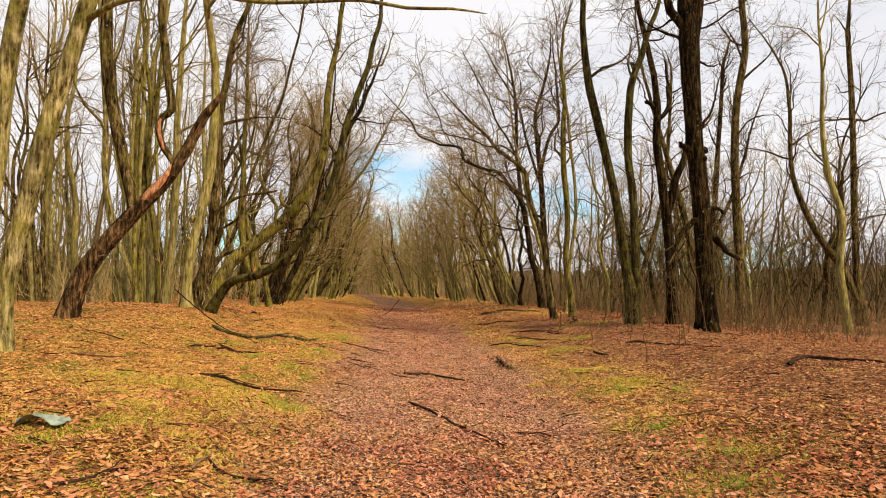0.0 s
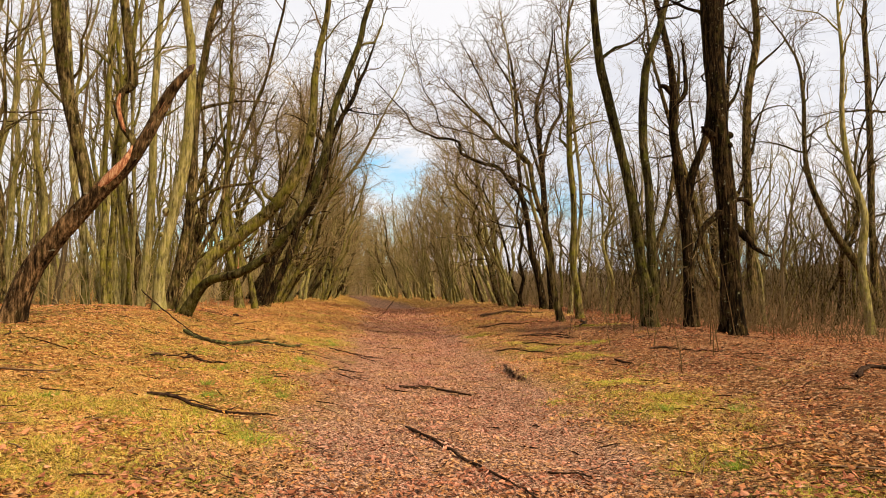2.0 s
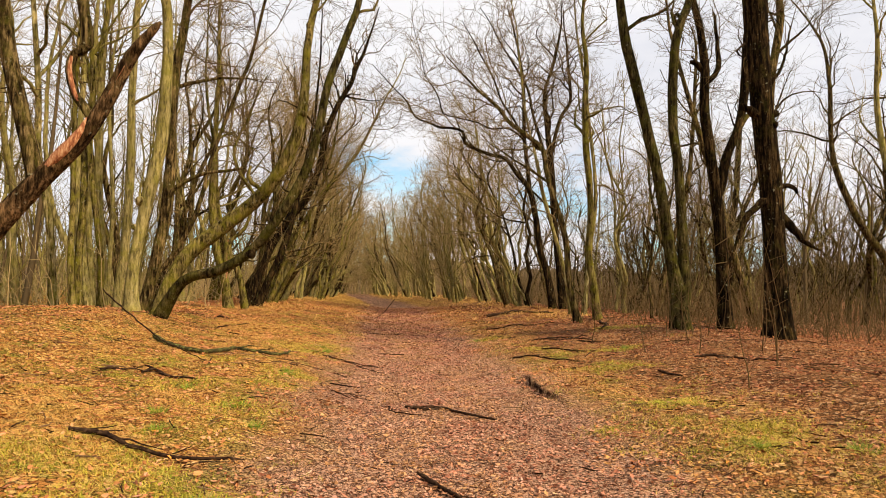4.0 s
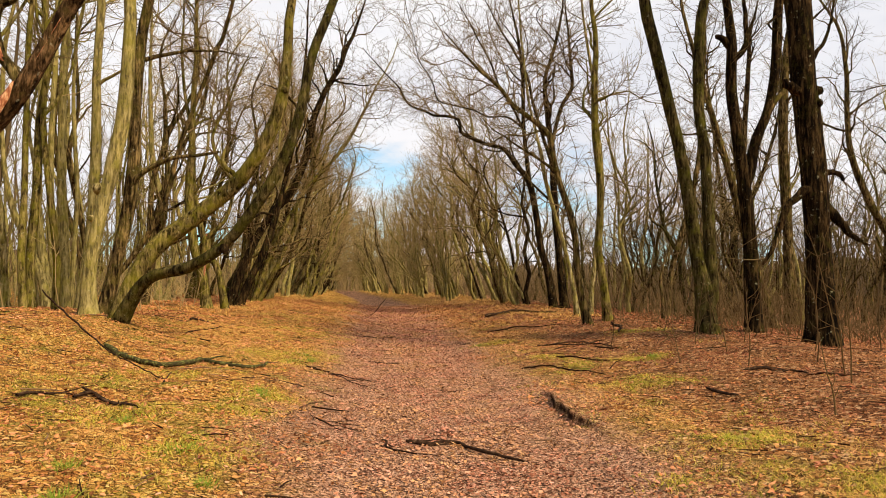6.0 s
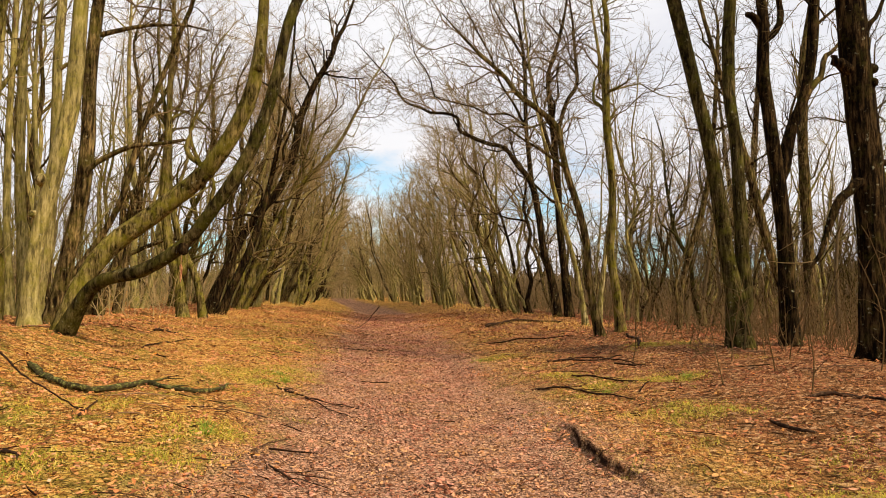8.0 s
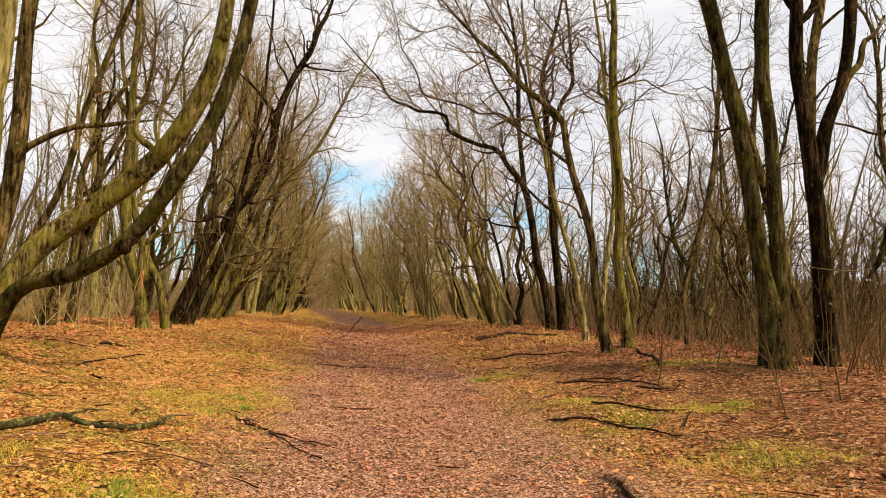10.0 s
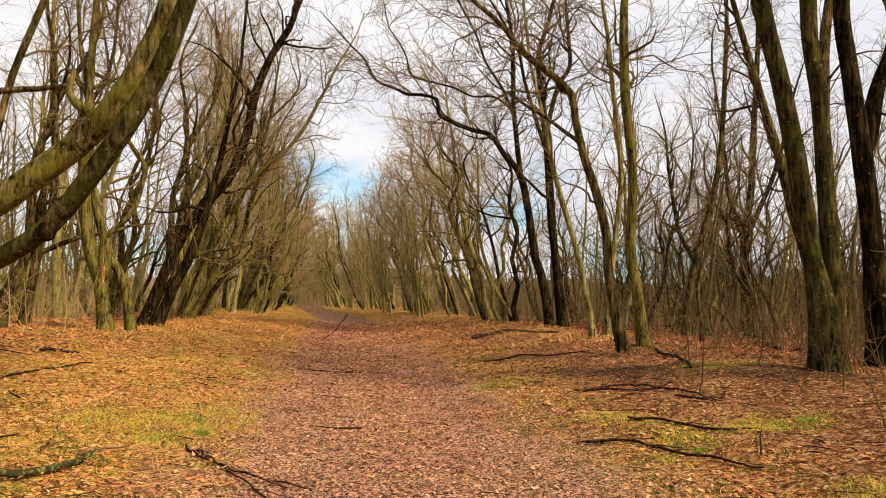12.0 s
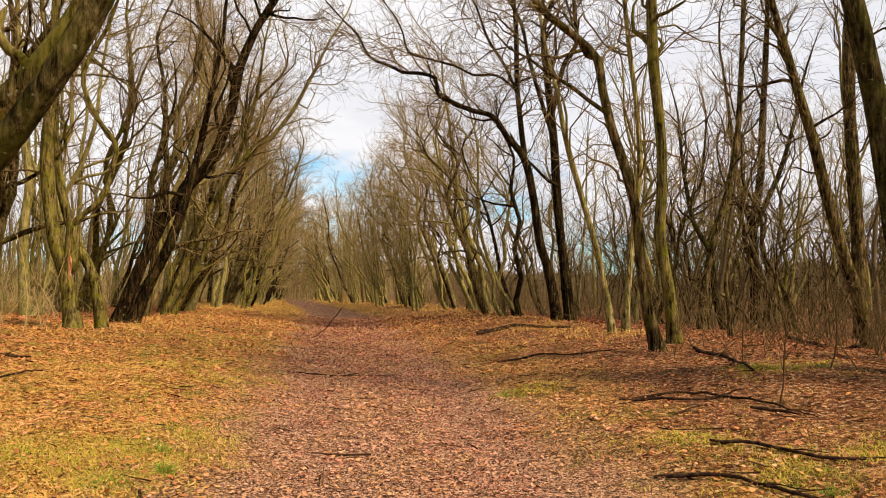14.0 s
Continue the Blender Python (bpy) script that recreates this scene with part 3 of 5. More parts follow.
broken_tree = grow_tree("tree", "broken dark leaning tree with torn red heartwood", BARK_BROWN, -6.20, 13.40, [
    [(0, 0, 0.08, 0.206), (0.3, 0, 0.75, 0.179), (0.75, 0, 1.46, 0.168), (1.31, 0, 2.13, 0.156), (1.96, 0, 2.84, 0.126), (2.31, 0, 3.43, 0.107), (2.65, 0, 4.14, 0.092), (2.99, 0, 4.58, 0.054)],
    [(1.31, 0, 2.13, 0.127), (1.23, 0, 2.56, 0.118), (1.02, 0, 3.4, 0.119), (0.79, 0, 4.46, 0.117), (0.66, 0, 5.51, 0.114), (0.64, 0, 6.45, 0.105)],
    [(2.07, 0, 3.15, 0.078), (1.85, 0, 3.46, 0.068), (1.75, 0, 3.85, 0.069), (1.81, 0, 4.1, 0.069), (1.99, 0, 4.26, 0.084), (1.93, 0, 4.73, 0.08), (1.82, 0, 5.55, 0.081), (1.73, 0, 6.26, 0.072), (1.74, 0, 6.97, 0.068)]], 102, clear=6.5, height=13, dead=(0,), bark_of={0: BARK_UMBER})


def torn_wood(tree, line):
    """A strip of bare heartwood along a torn stem."""
    strip = Wood()
    fine = smooth_line(np.array(line, float), 0.12)
    strip.tube(fine[:, :3], fine[:, 3], 9, 0.08, 4)
    part("heartwood", strip.mesh("heartwood", HEARTWOOD), tree, "torn orange-red heartwood")


torn_wood(broken_tree, [(1.42, -0.08, 2.26, 0.03), (1.62, -0.1, 2.5, 0.085), (1.85, -0.1, 2.74, 0.085), (1.98, -0.09, 2.93, 0.06), (2.05, -0.06, 3.12, 0.03)])
torn_wood(broken_tree, [(2.05, -0.05, 3.0, 0.03), (2.22, -0.05, 3.28, 0.05), (2.42, -0.045, 3.66, 0.05), (2.6, -0.04, 4.02, 0.045), (2.75, -0.03, 4.3, 0.02)])
torn_wood(broken_tree, [(2.0, -0.035, 3.25, 0.02), (1.85, -0.04, 3.47, 0.04), (1.76, -0.04, 3.85, 0.042), (1.79, -0.04, 4.06, 0.03)])
olive_tree = grow_tree("tree", "tall smooth olive-barked tree on the bank", BARK_OLIVE, -5.33, 18.80, [
    [(0, 0, 0.03, 0.18), (-0.03, 0, 0.78, 0.135), (0.11, 0, 1.78, 0.13), (0.33, 0, 2.8, 0.135), (0.52, 0, 3.83, 0.136), (0.6, 0, 4.87, 0.129), (0.63, 0, 5.92, 0.123)]], 103, clear=6.0, height=15)
grow_tree("tree", "dark mossy tree on the bank with a side stem", BARK_BROWN, -5.41, 19.60, [
    [(0, 0, 0.15, 0.171), (0.29, 0, 1.13, 0.132), (0.49, 0, 2.21, 0.132), (0.58, 0, 3.3, 0.128), (0.59, 0, 4.61, 0.116), (0.66, 0, 5.73, 0.108), (0.74, 0, 6.29, 0.1)],
    [(0.66, -0.1, 2.82, 0.051), (0.98, -0.1, 3.07, 0.051), (1.44, -0.1, 3.28, 0.046), (1.91, -0.1, 3.33, 0.037), (2.31, -0.1, 3.41, 0.027)],
    [(0.42, 0.2, 1.03, 0.057), (0.97, 0.2, 1.91, 0.056), (1.26, 0.2, 2.69, 0.052), (1.45, 0.2, 3.58, 0.047), (1.79, 0.2, 4.6, 0.043)]], 104, clear=3.6, height=14, dead=(1,))
bowed_tree = grow_tree("tree", "old tree with two thick mossy stems bowed over the path", BARK_MOSSY, -4.76, 18.50, [
    [(0, 0, 0.23, 0.174), (0.29, 0.1, 0.72, 0.147), (0.68, 0.3, 1.43, 0.166), (1.41, 0.4, 2.04, 0.16), (2.22, 0.3, 2.74, 0.154), (2.76, 0.2, 3.52, 0.144), (3.06, 0.2, 4.31, 0.124), (3.16, 0.3, 5.25, 0.101), (3.18, 0.4, 6.16, 0.095)],
    [(0, 0, 0.21, 0.156), (0.75, -0.5, 0.74, 0.107), (1.59, -0.9, 0.98, 0.105), (2.26, -1.1, 1.37, 0.102), (2.81, -1.3, 2.01, 0.1), (3.26, -1.4, 2.72, 0.096), (3.51, -1.4, 3.36, 0.089), (3.67, -1.3, 4.05, 0.091), (3.82, -1.2, 4.93, 0.086), (4.03, -1.1, 5.56, 0.08)],
    [(2.21, 0.2, 2.83, 0.055), (2.03, 0.2, 2.98, 0.051), (1.93, 0.2, 3.16, 0.043), (1.98, 0.2, 3.37, 0.026)]], 105, clear=6.4, height=14, dead=(2,), bark_of={1: BARK_ALGAE})
mossy_tree = grow_tree("tree", "mossy old tree with a torn stump and a crooked limb", BARK_MOSSY, -5.27, 28.30, [
    [(0, 0, 0.14, 0.191), (-0.19, 0, 1.05, 0.147), (-0.45, 0, 1.94, 0.148), (-0.6, 0, 2.83, 0.149), (-0.68, 0, 3.98, 0.144), (-0.64, 0, 5.15, 0.117), (-0.62, 0, 6.33, 0.095), (-0.6, 0, 7.51, 0.085)],
    [(0.56, 0.2, 0.47, 0.135), (0.3, 0.2, 1.18, 0.113), (-0.08, 0.2, 1.95, 0.114), (-0.39, 0.2, 2.99, 0.098), (-0.59, 0.2, 4.15, 0.082), (-0.61, 0.2, 5.47, 0.065)],
    [(-0.12, 0, 1.43, 0.169), (-0.1, 0, 1.94, 0.158), (-0.09, 0, 2.39, 0.136)],
    [(0, -0.1, 2.44, 0.067), (0.53, -0.1, 2.97, 0.061), (0.75, -0.1, 3.75, 0.056), (0.79, -0.1, 4.21, 0.056), (0.35, -0.1, 4.84, 0.051), (0.07, -0.1, 5.55, 0.052), (0.14, -0.1, 6.07, 0.047), (0.54, -0.1, 6.89, 0.041)]], 106, clear=3.4, height=13, bushy=1.5, dead=(2,), short=(3,))
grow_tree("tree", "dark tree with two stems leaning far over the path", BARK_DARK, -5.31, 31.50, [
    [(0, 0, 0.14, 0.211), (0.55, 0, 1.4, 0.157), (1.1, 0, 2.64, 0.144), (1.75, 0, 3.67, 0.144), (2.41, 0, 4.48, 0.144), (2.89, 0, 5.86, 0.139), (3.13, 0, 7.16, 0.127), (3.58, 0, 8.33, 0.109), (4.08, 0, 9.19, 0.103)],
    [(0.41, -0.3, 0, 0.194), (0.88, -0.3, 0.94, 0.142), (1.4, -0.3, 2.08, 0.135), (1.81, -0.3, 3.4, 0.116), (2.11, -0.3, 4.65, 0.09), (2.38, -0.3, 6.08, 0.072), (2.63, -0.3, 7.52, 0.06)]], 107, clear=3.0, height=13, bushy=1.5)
grow_tree("tree", "olive tree with a leaning and an upright stem", BARK_OLIVE, -5.12, 40.00, [
    [(0, 0, 0.03, 0.184), (0.65, 0, 1.4, 0.129), (1.34, 0, 2.74, 0.128), (1.89, 0, 4.78, 0.12), (2.26, 0, 5.93, 0.102), (3.74, 0, 7.78, 0.084), (4.67, 0, 9.51, 0.066), (5.35, 0, 10.97, 0.048)],
    [(-0.11, 0, 0.03, 0.166), (-0.04, 0, 1.84, 0.12), (0.1, 0, 3.62, 0.111), (0.31, 0, 5.65, 0.093), (0.59, 0, 7.93, 0.076), (0.88, 0, 10.24, 0.058)]], 108, clear=3.0, height=14, bushy=1.5)
grow_tree("tree", "tall twin-stemmed tree with green algae on its bark", BARK_ALGAE, 7.46, 19.00, [
    [(0, 0, 0, 0.266), (-0.08, 0, 0.8, 0.208), (-0.22, 0, 1.58, 0.141), (-0.36, 0, 2.6, 0.137), (-0.53, 0, 3.62, 0.133), (-0.75, 0, 4.64, 0.129), (-1, 0, 5.67, 0.125), (-1.31, 0, 6.93, 0.123)],
    [(0.1, 0, 0.8, 0.143), (0.07, 0, 1.7, 0.128), (0.02, 0, 2.83, 0.124), (-0.02, 0, 3.86, 0.116), (-0.15, 0, 4.89, 0.112), (-0.16, 0, 5.81, 0.114), (-0.08, 0, 6.99, 0.112)]], 109, clear=7.2, height=15)
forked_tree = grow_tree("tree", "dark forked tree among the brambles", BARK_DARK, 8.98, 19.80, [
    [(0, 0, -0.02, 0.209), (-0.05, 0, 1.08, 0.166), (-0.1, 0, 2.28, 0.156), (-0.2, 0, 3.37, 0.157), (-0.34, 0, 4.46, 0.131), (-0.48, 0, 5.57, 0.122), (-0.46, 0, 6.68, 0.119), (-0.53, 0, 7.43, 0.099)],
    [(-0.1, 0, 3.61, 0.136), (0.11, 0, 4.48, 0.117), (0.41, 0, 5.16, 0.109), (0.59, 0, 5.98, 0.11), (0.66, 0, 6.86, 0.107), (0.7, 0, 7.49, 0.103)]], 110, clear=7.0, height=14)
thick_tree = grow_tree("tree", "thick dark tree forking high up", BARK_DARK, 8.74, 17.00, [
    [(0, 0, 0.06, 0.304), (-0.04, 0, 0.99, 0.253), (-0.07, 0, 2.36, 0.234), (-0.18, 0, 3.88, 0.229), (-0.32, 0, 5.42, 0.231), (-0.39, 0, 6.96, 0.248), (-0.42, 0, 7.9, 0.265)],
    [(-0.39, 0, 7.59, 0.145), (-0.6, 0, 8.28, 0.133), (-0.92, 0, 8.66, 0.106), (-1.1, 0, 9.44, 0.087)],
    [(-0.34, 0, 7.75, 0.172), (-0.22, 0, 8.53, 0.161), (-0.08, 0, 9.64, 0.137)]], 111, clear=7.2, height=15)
grow_tree("tree", "slender leaning tree bending at its top", BARK_BROWN, 6.03, 22.95, [
    [(0.05, 0, 0, 0.147), (-0.2, 0, 0.85, 0.1), (-0.3, 0, 1.6, 0.092), (-0.36, 0, 2.4, 0.088), (-0.56, 0, 3.22, 0.085), (-0.8, 0, 3.93, 0.081), (-0.96, 0, 4.6, 0.078), (-1.05, 0, 5.14, 0.078), (-1.4, 0, 5.48, 0.07), (-1.74, 0, 5.73, 0.064), (-2.1, 0, 6, 0.058), (-2.37, 0, 6.36, 0.052), (-2.71, 0, 6.67, 0.046)]], 112, clear=2.4, height=11, bushy=1.4, short=(0,))
grow_tree("tree", "slender upright green-barked tree", BARK_MOSSY, 7.04, 24.20, [
    [(0, 0, 0.06, 0.155), (-0.14, 0, 0.96, 0.113), (-0.3, 0, 2.06, 0.109), (-0.24, 0, 3.07, 0.105), (-0.26, 0, 4.19, 0.102), (-0.38, 0, 5.55, 0.104), (-0.4, 0, 6.81, 0.102)]], 113, clear=5.0, height=14)
grow_tree("tree", "thin pale leaning tree", BARK_GREY, 7.03, 27.20, [
    [(0, 0, 0.02, 0.109), (-0.18, 0, 0.98, 0.076), (-0.41, 0, 2.06, 0.075), (-0.68, 0, 3, 0.07), (-0.95, 0, 3.94, 0.07), (-1.16, 0, 4.75, 0.06), (-1.36, 0, 5.84, 0.049), (-1.63, 0, 6.92, 0.044)]], 114, clear=2.6, height=12, bushy=1.4)
grow_tree("tree", "thin upright tree with pale bark", BARK_GREY, 7.66, 28.00, [
    [(0, 0, -0.05, 0.115), (0.13, 0, 1.25, 0.08), (0.3, 0, 2.68, 0.075), (0.48, 0, 4.13, 0.071), (0.44, 0, 5.59, 0.066), (0.27, 0, 7.05, 0.061), (0.14, 0, 8.53, 0.056)]], 115, clear=3.0, height=13, bushy=1.4)
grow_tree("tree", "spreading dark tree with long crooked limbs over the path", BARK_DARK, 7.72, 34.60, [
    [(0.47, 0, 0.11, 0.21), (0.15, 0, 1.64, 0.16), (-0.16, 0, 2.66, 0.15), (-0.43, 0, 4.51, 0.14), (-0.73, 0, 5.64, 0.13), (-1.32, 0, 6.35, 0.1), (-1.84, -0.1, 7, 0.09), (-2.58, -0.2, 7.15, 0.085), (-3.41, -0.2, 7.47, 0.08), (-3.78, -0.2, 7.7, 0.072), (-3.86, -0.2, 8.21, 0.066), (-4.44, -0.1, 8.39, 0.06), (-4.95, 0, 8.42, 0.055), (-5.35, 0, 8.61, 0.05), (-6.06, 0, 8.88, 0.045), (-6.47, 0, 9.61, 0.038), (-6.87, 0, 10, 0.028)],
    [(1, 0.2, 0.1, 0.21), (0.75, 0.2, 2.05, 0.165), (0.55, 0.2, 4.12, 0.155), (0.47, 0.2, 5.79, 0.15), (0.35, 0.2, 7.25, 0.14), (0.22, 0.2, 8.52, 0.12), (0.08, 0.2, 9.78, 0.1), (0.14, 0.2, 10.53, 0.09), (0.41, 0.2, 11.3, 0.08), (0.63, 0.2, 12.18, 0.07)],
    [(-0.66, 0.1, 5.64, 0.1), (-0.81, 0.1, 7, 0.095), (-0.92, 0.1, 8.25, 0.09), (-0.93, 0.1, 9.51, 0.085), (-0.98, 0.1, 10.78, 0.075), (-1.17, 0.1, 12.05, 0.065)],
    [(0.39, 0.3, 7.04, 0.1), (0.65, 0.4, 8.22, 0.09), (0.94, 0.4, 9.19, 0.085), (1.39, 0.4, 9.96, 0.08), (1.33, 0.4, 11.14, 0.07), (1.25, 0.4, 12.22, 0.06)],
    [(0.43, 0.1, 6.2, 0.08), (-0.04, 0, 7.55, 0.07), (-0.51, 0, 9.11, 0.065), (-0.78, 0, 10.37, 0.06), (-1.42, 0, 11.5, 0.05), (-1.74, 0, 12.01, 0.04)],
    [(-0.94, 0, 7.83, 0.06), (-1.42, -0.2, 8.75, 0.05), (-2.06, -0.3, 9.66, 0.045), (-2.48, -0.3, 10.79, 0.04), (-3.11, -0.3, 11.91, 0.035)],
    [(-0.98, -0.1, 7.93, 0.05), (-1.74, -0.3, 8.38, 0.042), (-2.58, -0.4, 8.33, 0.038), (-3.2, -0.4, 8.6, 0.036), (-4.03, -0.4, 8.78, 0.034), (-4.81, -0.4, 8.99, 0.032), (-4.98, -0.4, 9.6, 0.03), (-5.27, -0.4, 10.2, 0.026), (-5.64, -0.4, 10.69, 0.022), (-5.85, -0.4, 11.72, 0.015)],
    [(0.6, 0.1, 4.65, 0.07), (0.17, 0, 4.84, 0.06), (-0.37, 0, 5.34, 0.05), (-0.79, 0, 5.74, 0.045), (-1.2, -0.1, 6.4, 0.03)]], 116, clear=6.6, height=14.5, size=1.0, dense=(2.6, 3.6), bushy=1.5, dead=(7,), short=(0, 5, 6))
grow_tree("tree", "tall upright brown tree in the wood", BARK_BROWN, 16.98, 31.00, [
    [(0, 0, 0.39, 0.276), (-0.08, 0, 2.73, 0.206), (-0.16, 0, 5.17, 0.196), (-0.23, 0, 7.9, 0.186), (-0.08, 0, 10.67, 0.177), (0.36, 0, 13.19, 0.157), (0.22, 0, 15.71, 0.148)]], 117, clear=5.0, height=16)
grow_tree("tree", "grey tree leaning towards the path", BARK_BROWN, 13.81, 27.00, [
    [(0, 0, 0.16, 0.209), (-0.36, 0, 1.22, 0.155), (-0.79, 0, 2.49, 0.14), (-1.18, 0, 3.9, 0.133), (-1.51, 0, 5.25, 0.127), (-1.88, 0, 6.46, 0.114), (-2.26, 0, 7.74, 0.09), (-2.55, 0, 8.74, 0.077)]], 118, clear=4.0, height=14)
grow_tree("tree", "tall tree with a leaning side stem", BARK_BROWN, 23.02, 31.00, [
    [(0, 0, 0.14, 0.275), (-0.22, 0, 2.92, 0.162), (-0.27, 0, 5.67, 0.15), (-0.26, 0, 8.72, 0.139), (-0.3, 0, 11.8, 0.128), (-0.42, 0, 14.34, 0.104)],
    [(-0.15, 0, 1.01, 0.174), (-0.97, 0, 2.77, 0.172), (-2.08, 0, 4.26, 0.158), (-3.04, 0, 6.17, 0.132), (-3.44, 0, 7.82, 0.108), (-3.45, 0, 10.31, 0.085)]], 119, clear=6.0, height=17)
grow_tree("tree", "dark tree forking into three above head height", BARK_DARK, 20.56, 42.00, [
    [(0, 0, -0.37, 0.256), (0.04, 0, 2.01, 0.21), (0.03, 0, 4.74, 0.21), (0.45, 0, 6.95, 0.177), (0.7, 0, 10.31, 0.157), (0.98, 0, 13.7, 0.124), (1.11, 0, 15.99, 0.114)],
    [(0.03, 0, 4.74, 0.163), (-0.56, 0, 6.1, 0.128), (-0.87, 0, 8.02, 0.105), (-1.11, 0, 10.23, 0.082)],
    [(0.12, 0, 4.74, 0.164), (0.88, 0, 6.13, 0.131), (1.69, 0, 7.82, 0.109), (2.54, 0, 10.38, 0.087)]], 120, clear=6.0, height=18)
grow_tree("tree", "bowed brown tree in the wood", BARK_BROWN, 12.58, 33.00, [
    [(0, 0, 0.08, 0.173), (0.2, 0, 1.63, 0.118), (0.65, 0, 3.34, 0.12), (1.15, 0, 4.89, 0.114), (1.53, 0, 6.84, 0.1), (1.72, 0, 9.01, 0.085), (1.87, 0, 11.41, 0.079)]], 121, clear=4.0, height=14)
grow_tree("tree", "clump of tall olive stems rising from one foot", BARK_OLIVE, -8.65, 25.0, [
    [(-0.12, -0.3, 0, 0.135), (-0.16, -0.3, 0.4, 0.122), (-0.36, -0.3, 1.05, 0.101), (-0.68, -0.3, 1.82, 0.0936), (-1.03, -0.3, 2.59, 0.0864), (-1.29, -0.3, 3.51, 0.072), (-1.44, -0.3, 4.76, 0.0648)],
    [(-0.1, -0.15, 0, 0.135), (-0.13, -0.15, 0.4, 0.122), (-0.39, -0.15, 1.82, 0.108), (-0.55, -0.15, 3.37, 0.101), (-0.55, -0.15, 4.94, 0.0936), (-0.47, -0.15, 6.68, 0.0864), (-0.46, -0.15, 8.6, 0.0792)],
    [(-0.04, 0, 0, 0.119), (-0.05, 0, 0.4, 0.108), (-0.18, 0, 1.82, 0.0936), (-0.25, 0, 3.38, 0.0864), (-0.26, 0, 5.11, 0.0792), (-0.22, 0, 7.01, 0.072), (-0.21, 0, 8.61, 0.0648)],
    [(0.13, 0.15, 0, 0.158), (0.17, 0.15, 0.4, 0.144), (0.11, 0.15, 1.83, 0.13), (-0.01, 0.15, 3.38, 0.122), (-0.05, 0.15, 5.11, 0.115), (-0.05, 0.15, 7.02, 0.108), (0.01, 0.15, 8.62, 0.101)],
    [(0.21, 0.3, 0, 0.0792), (0.28, 0.3, 0.4, 0.072), (0.32, 0.3, 1.83, 0.0648), (0.36, 0.3, 3.23, 0.0648), (0.26, 0.3, 4.65, 0.0576), (0.17, 0.3, 6.23, 0.0504), (0.23, 0.3, 7.99, 0.0432)]], 123, clear=6.5, height=14)
grow_tree("tree", "tall straight olive-barked tree behind the bank", BARK_OLIVE, -7.62, 24.0, [
    [(0, 0, 0, 0.15), (0.04, 0, 0.42, 0.135), (0.2, 0, 1.78, 0.128), (0.28, 0, 3.27, 0.128), (0.3, 0, 4.92, 0.12), (0.28, 0, 6.59, 0.112), (0.35, 0, 8.27, 0.105)]], 124, clear=6.0, height=14)
grow_tree("sapling", "thin reddish dead sapling", BARK_BROWN, 9.82, 26.80, [
    [(0, 0, -0.15, 0.069), (-0.04, 0, 0.69, 0.051), (-0.11, 0, 1.36, 0.046), (0.02, 0, 1.9, 0.04), (0.18, 0, 2.31, 0.029)]], 122, tops=True, clear=1.2, height=4.0, size=0.5)

torn_wood(mossy_tree, [(-0.12, -0.1, 1.1, 0.02), (-0.1, -0.115, 1.5, 0.055), (-0.1, -0.1, 2.0, 0.055), (-0.09, -0.06, 2.35, 0.04), (-0.08, -0.03, 2.5, 0.015)])


def knot(tree, x, y, z, r, mat, way):
    """A burl or the stump of a lost branch on a trunk."""
    lump = Wood()
    w = np.array(way, float) / np.linalg.norm(way)
    steps = np.array((-1.0, -0.4, 0.3, 0.8, 1.0, 0.9))
    lump.tube(np.array((x, y, z)) + steps[:, None] * r * w, r * np.array((1.15, 1.1, 0.95, 0.7, 0.35, 0.02)), 9, 0.06, int(z * 10))
    part("knot", lump.mesh("knot", mat), tree, "burl on the bark")


knot(olive_tree, 0.12, -0.1, 2.5, 0.1, BARK_GREY, (0.1, -1, 0.2))
knot(olive_tree, 0.0, -0.08, 1.9, 0.07, BARK_GREY, (-0.3, -1, 0))
knot(bowed_tree, 3.7, -1.3, 4.05, 0.085, BARK_ALGAE, (1, -0.3, -0.1))
knot(bowed_tree, 3.16, 0.14, 4.6, 0.075, BARK_MOSSY, (1, -0.5, 0))
knot(bowed_tree, 2.3, -1.2, 1.3, 0.08, BARK_DARK, (0.3, -0.4, -1))


def arm(tree, line, mat, seed, twigs=6):
    """A crooked limb or stub on a trunk, with a few shoots."""
    rng = np.random.default_rng(seed)
    fine = smooth_line(np.array(line, float), 0.12)
    fine[:, :3] += rng.normal(0, 0.012, (len(fine), 3))
    wood = Wood()
    wood.tube(fine[:, :3], fine[:, 3], 9, 0.05, seed)
    part("limb", wood.mesh("limb", mat), tree)
    if twigs:
        shoots = Wood()
        for k in rng.integers(len(fine) // 2, len(fine), twigs):
            way = fine[k][:3] - fine[k - 1][:3]
            twig = shoot(rng, fine[k][:3], aside(rng, way, 0.7), rng.uniform(0.4, 1.2), 4, 0.24, 0.05)
            shoots.tube(twig, np.linspace(0.012, 0.003, 5), 4)
        part("crown", shoots.mesh("crown", TWIG_BROWN_SHADED), tree, "fine bare twigs")


arm(forked_tree, [(-0.5, 0, 6.65, 0.09), (-0.66, -0.03, 6.8, 0.075), (-0.84, -0.05, 6.87, 0.06), (-0.87, -0.05, 6.89, 0.02)], BARK_DARK, 1, 0)
arm(forked_tree, [(-0.46, 0, 6.25, 0.08), (-0.28, -0.04, 6.45, 0.075), (-0.13, -0.05, 6.7, 0.07), (-0.12, -0.04, 7.2, 0.055), (-0.2, -0.02, 8.2, 0.03)], BARK_DARK, 2)
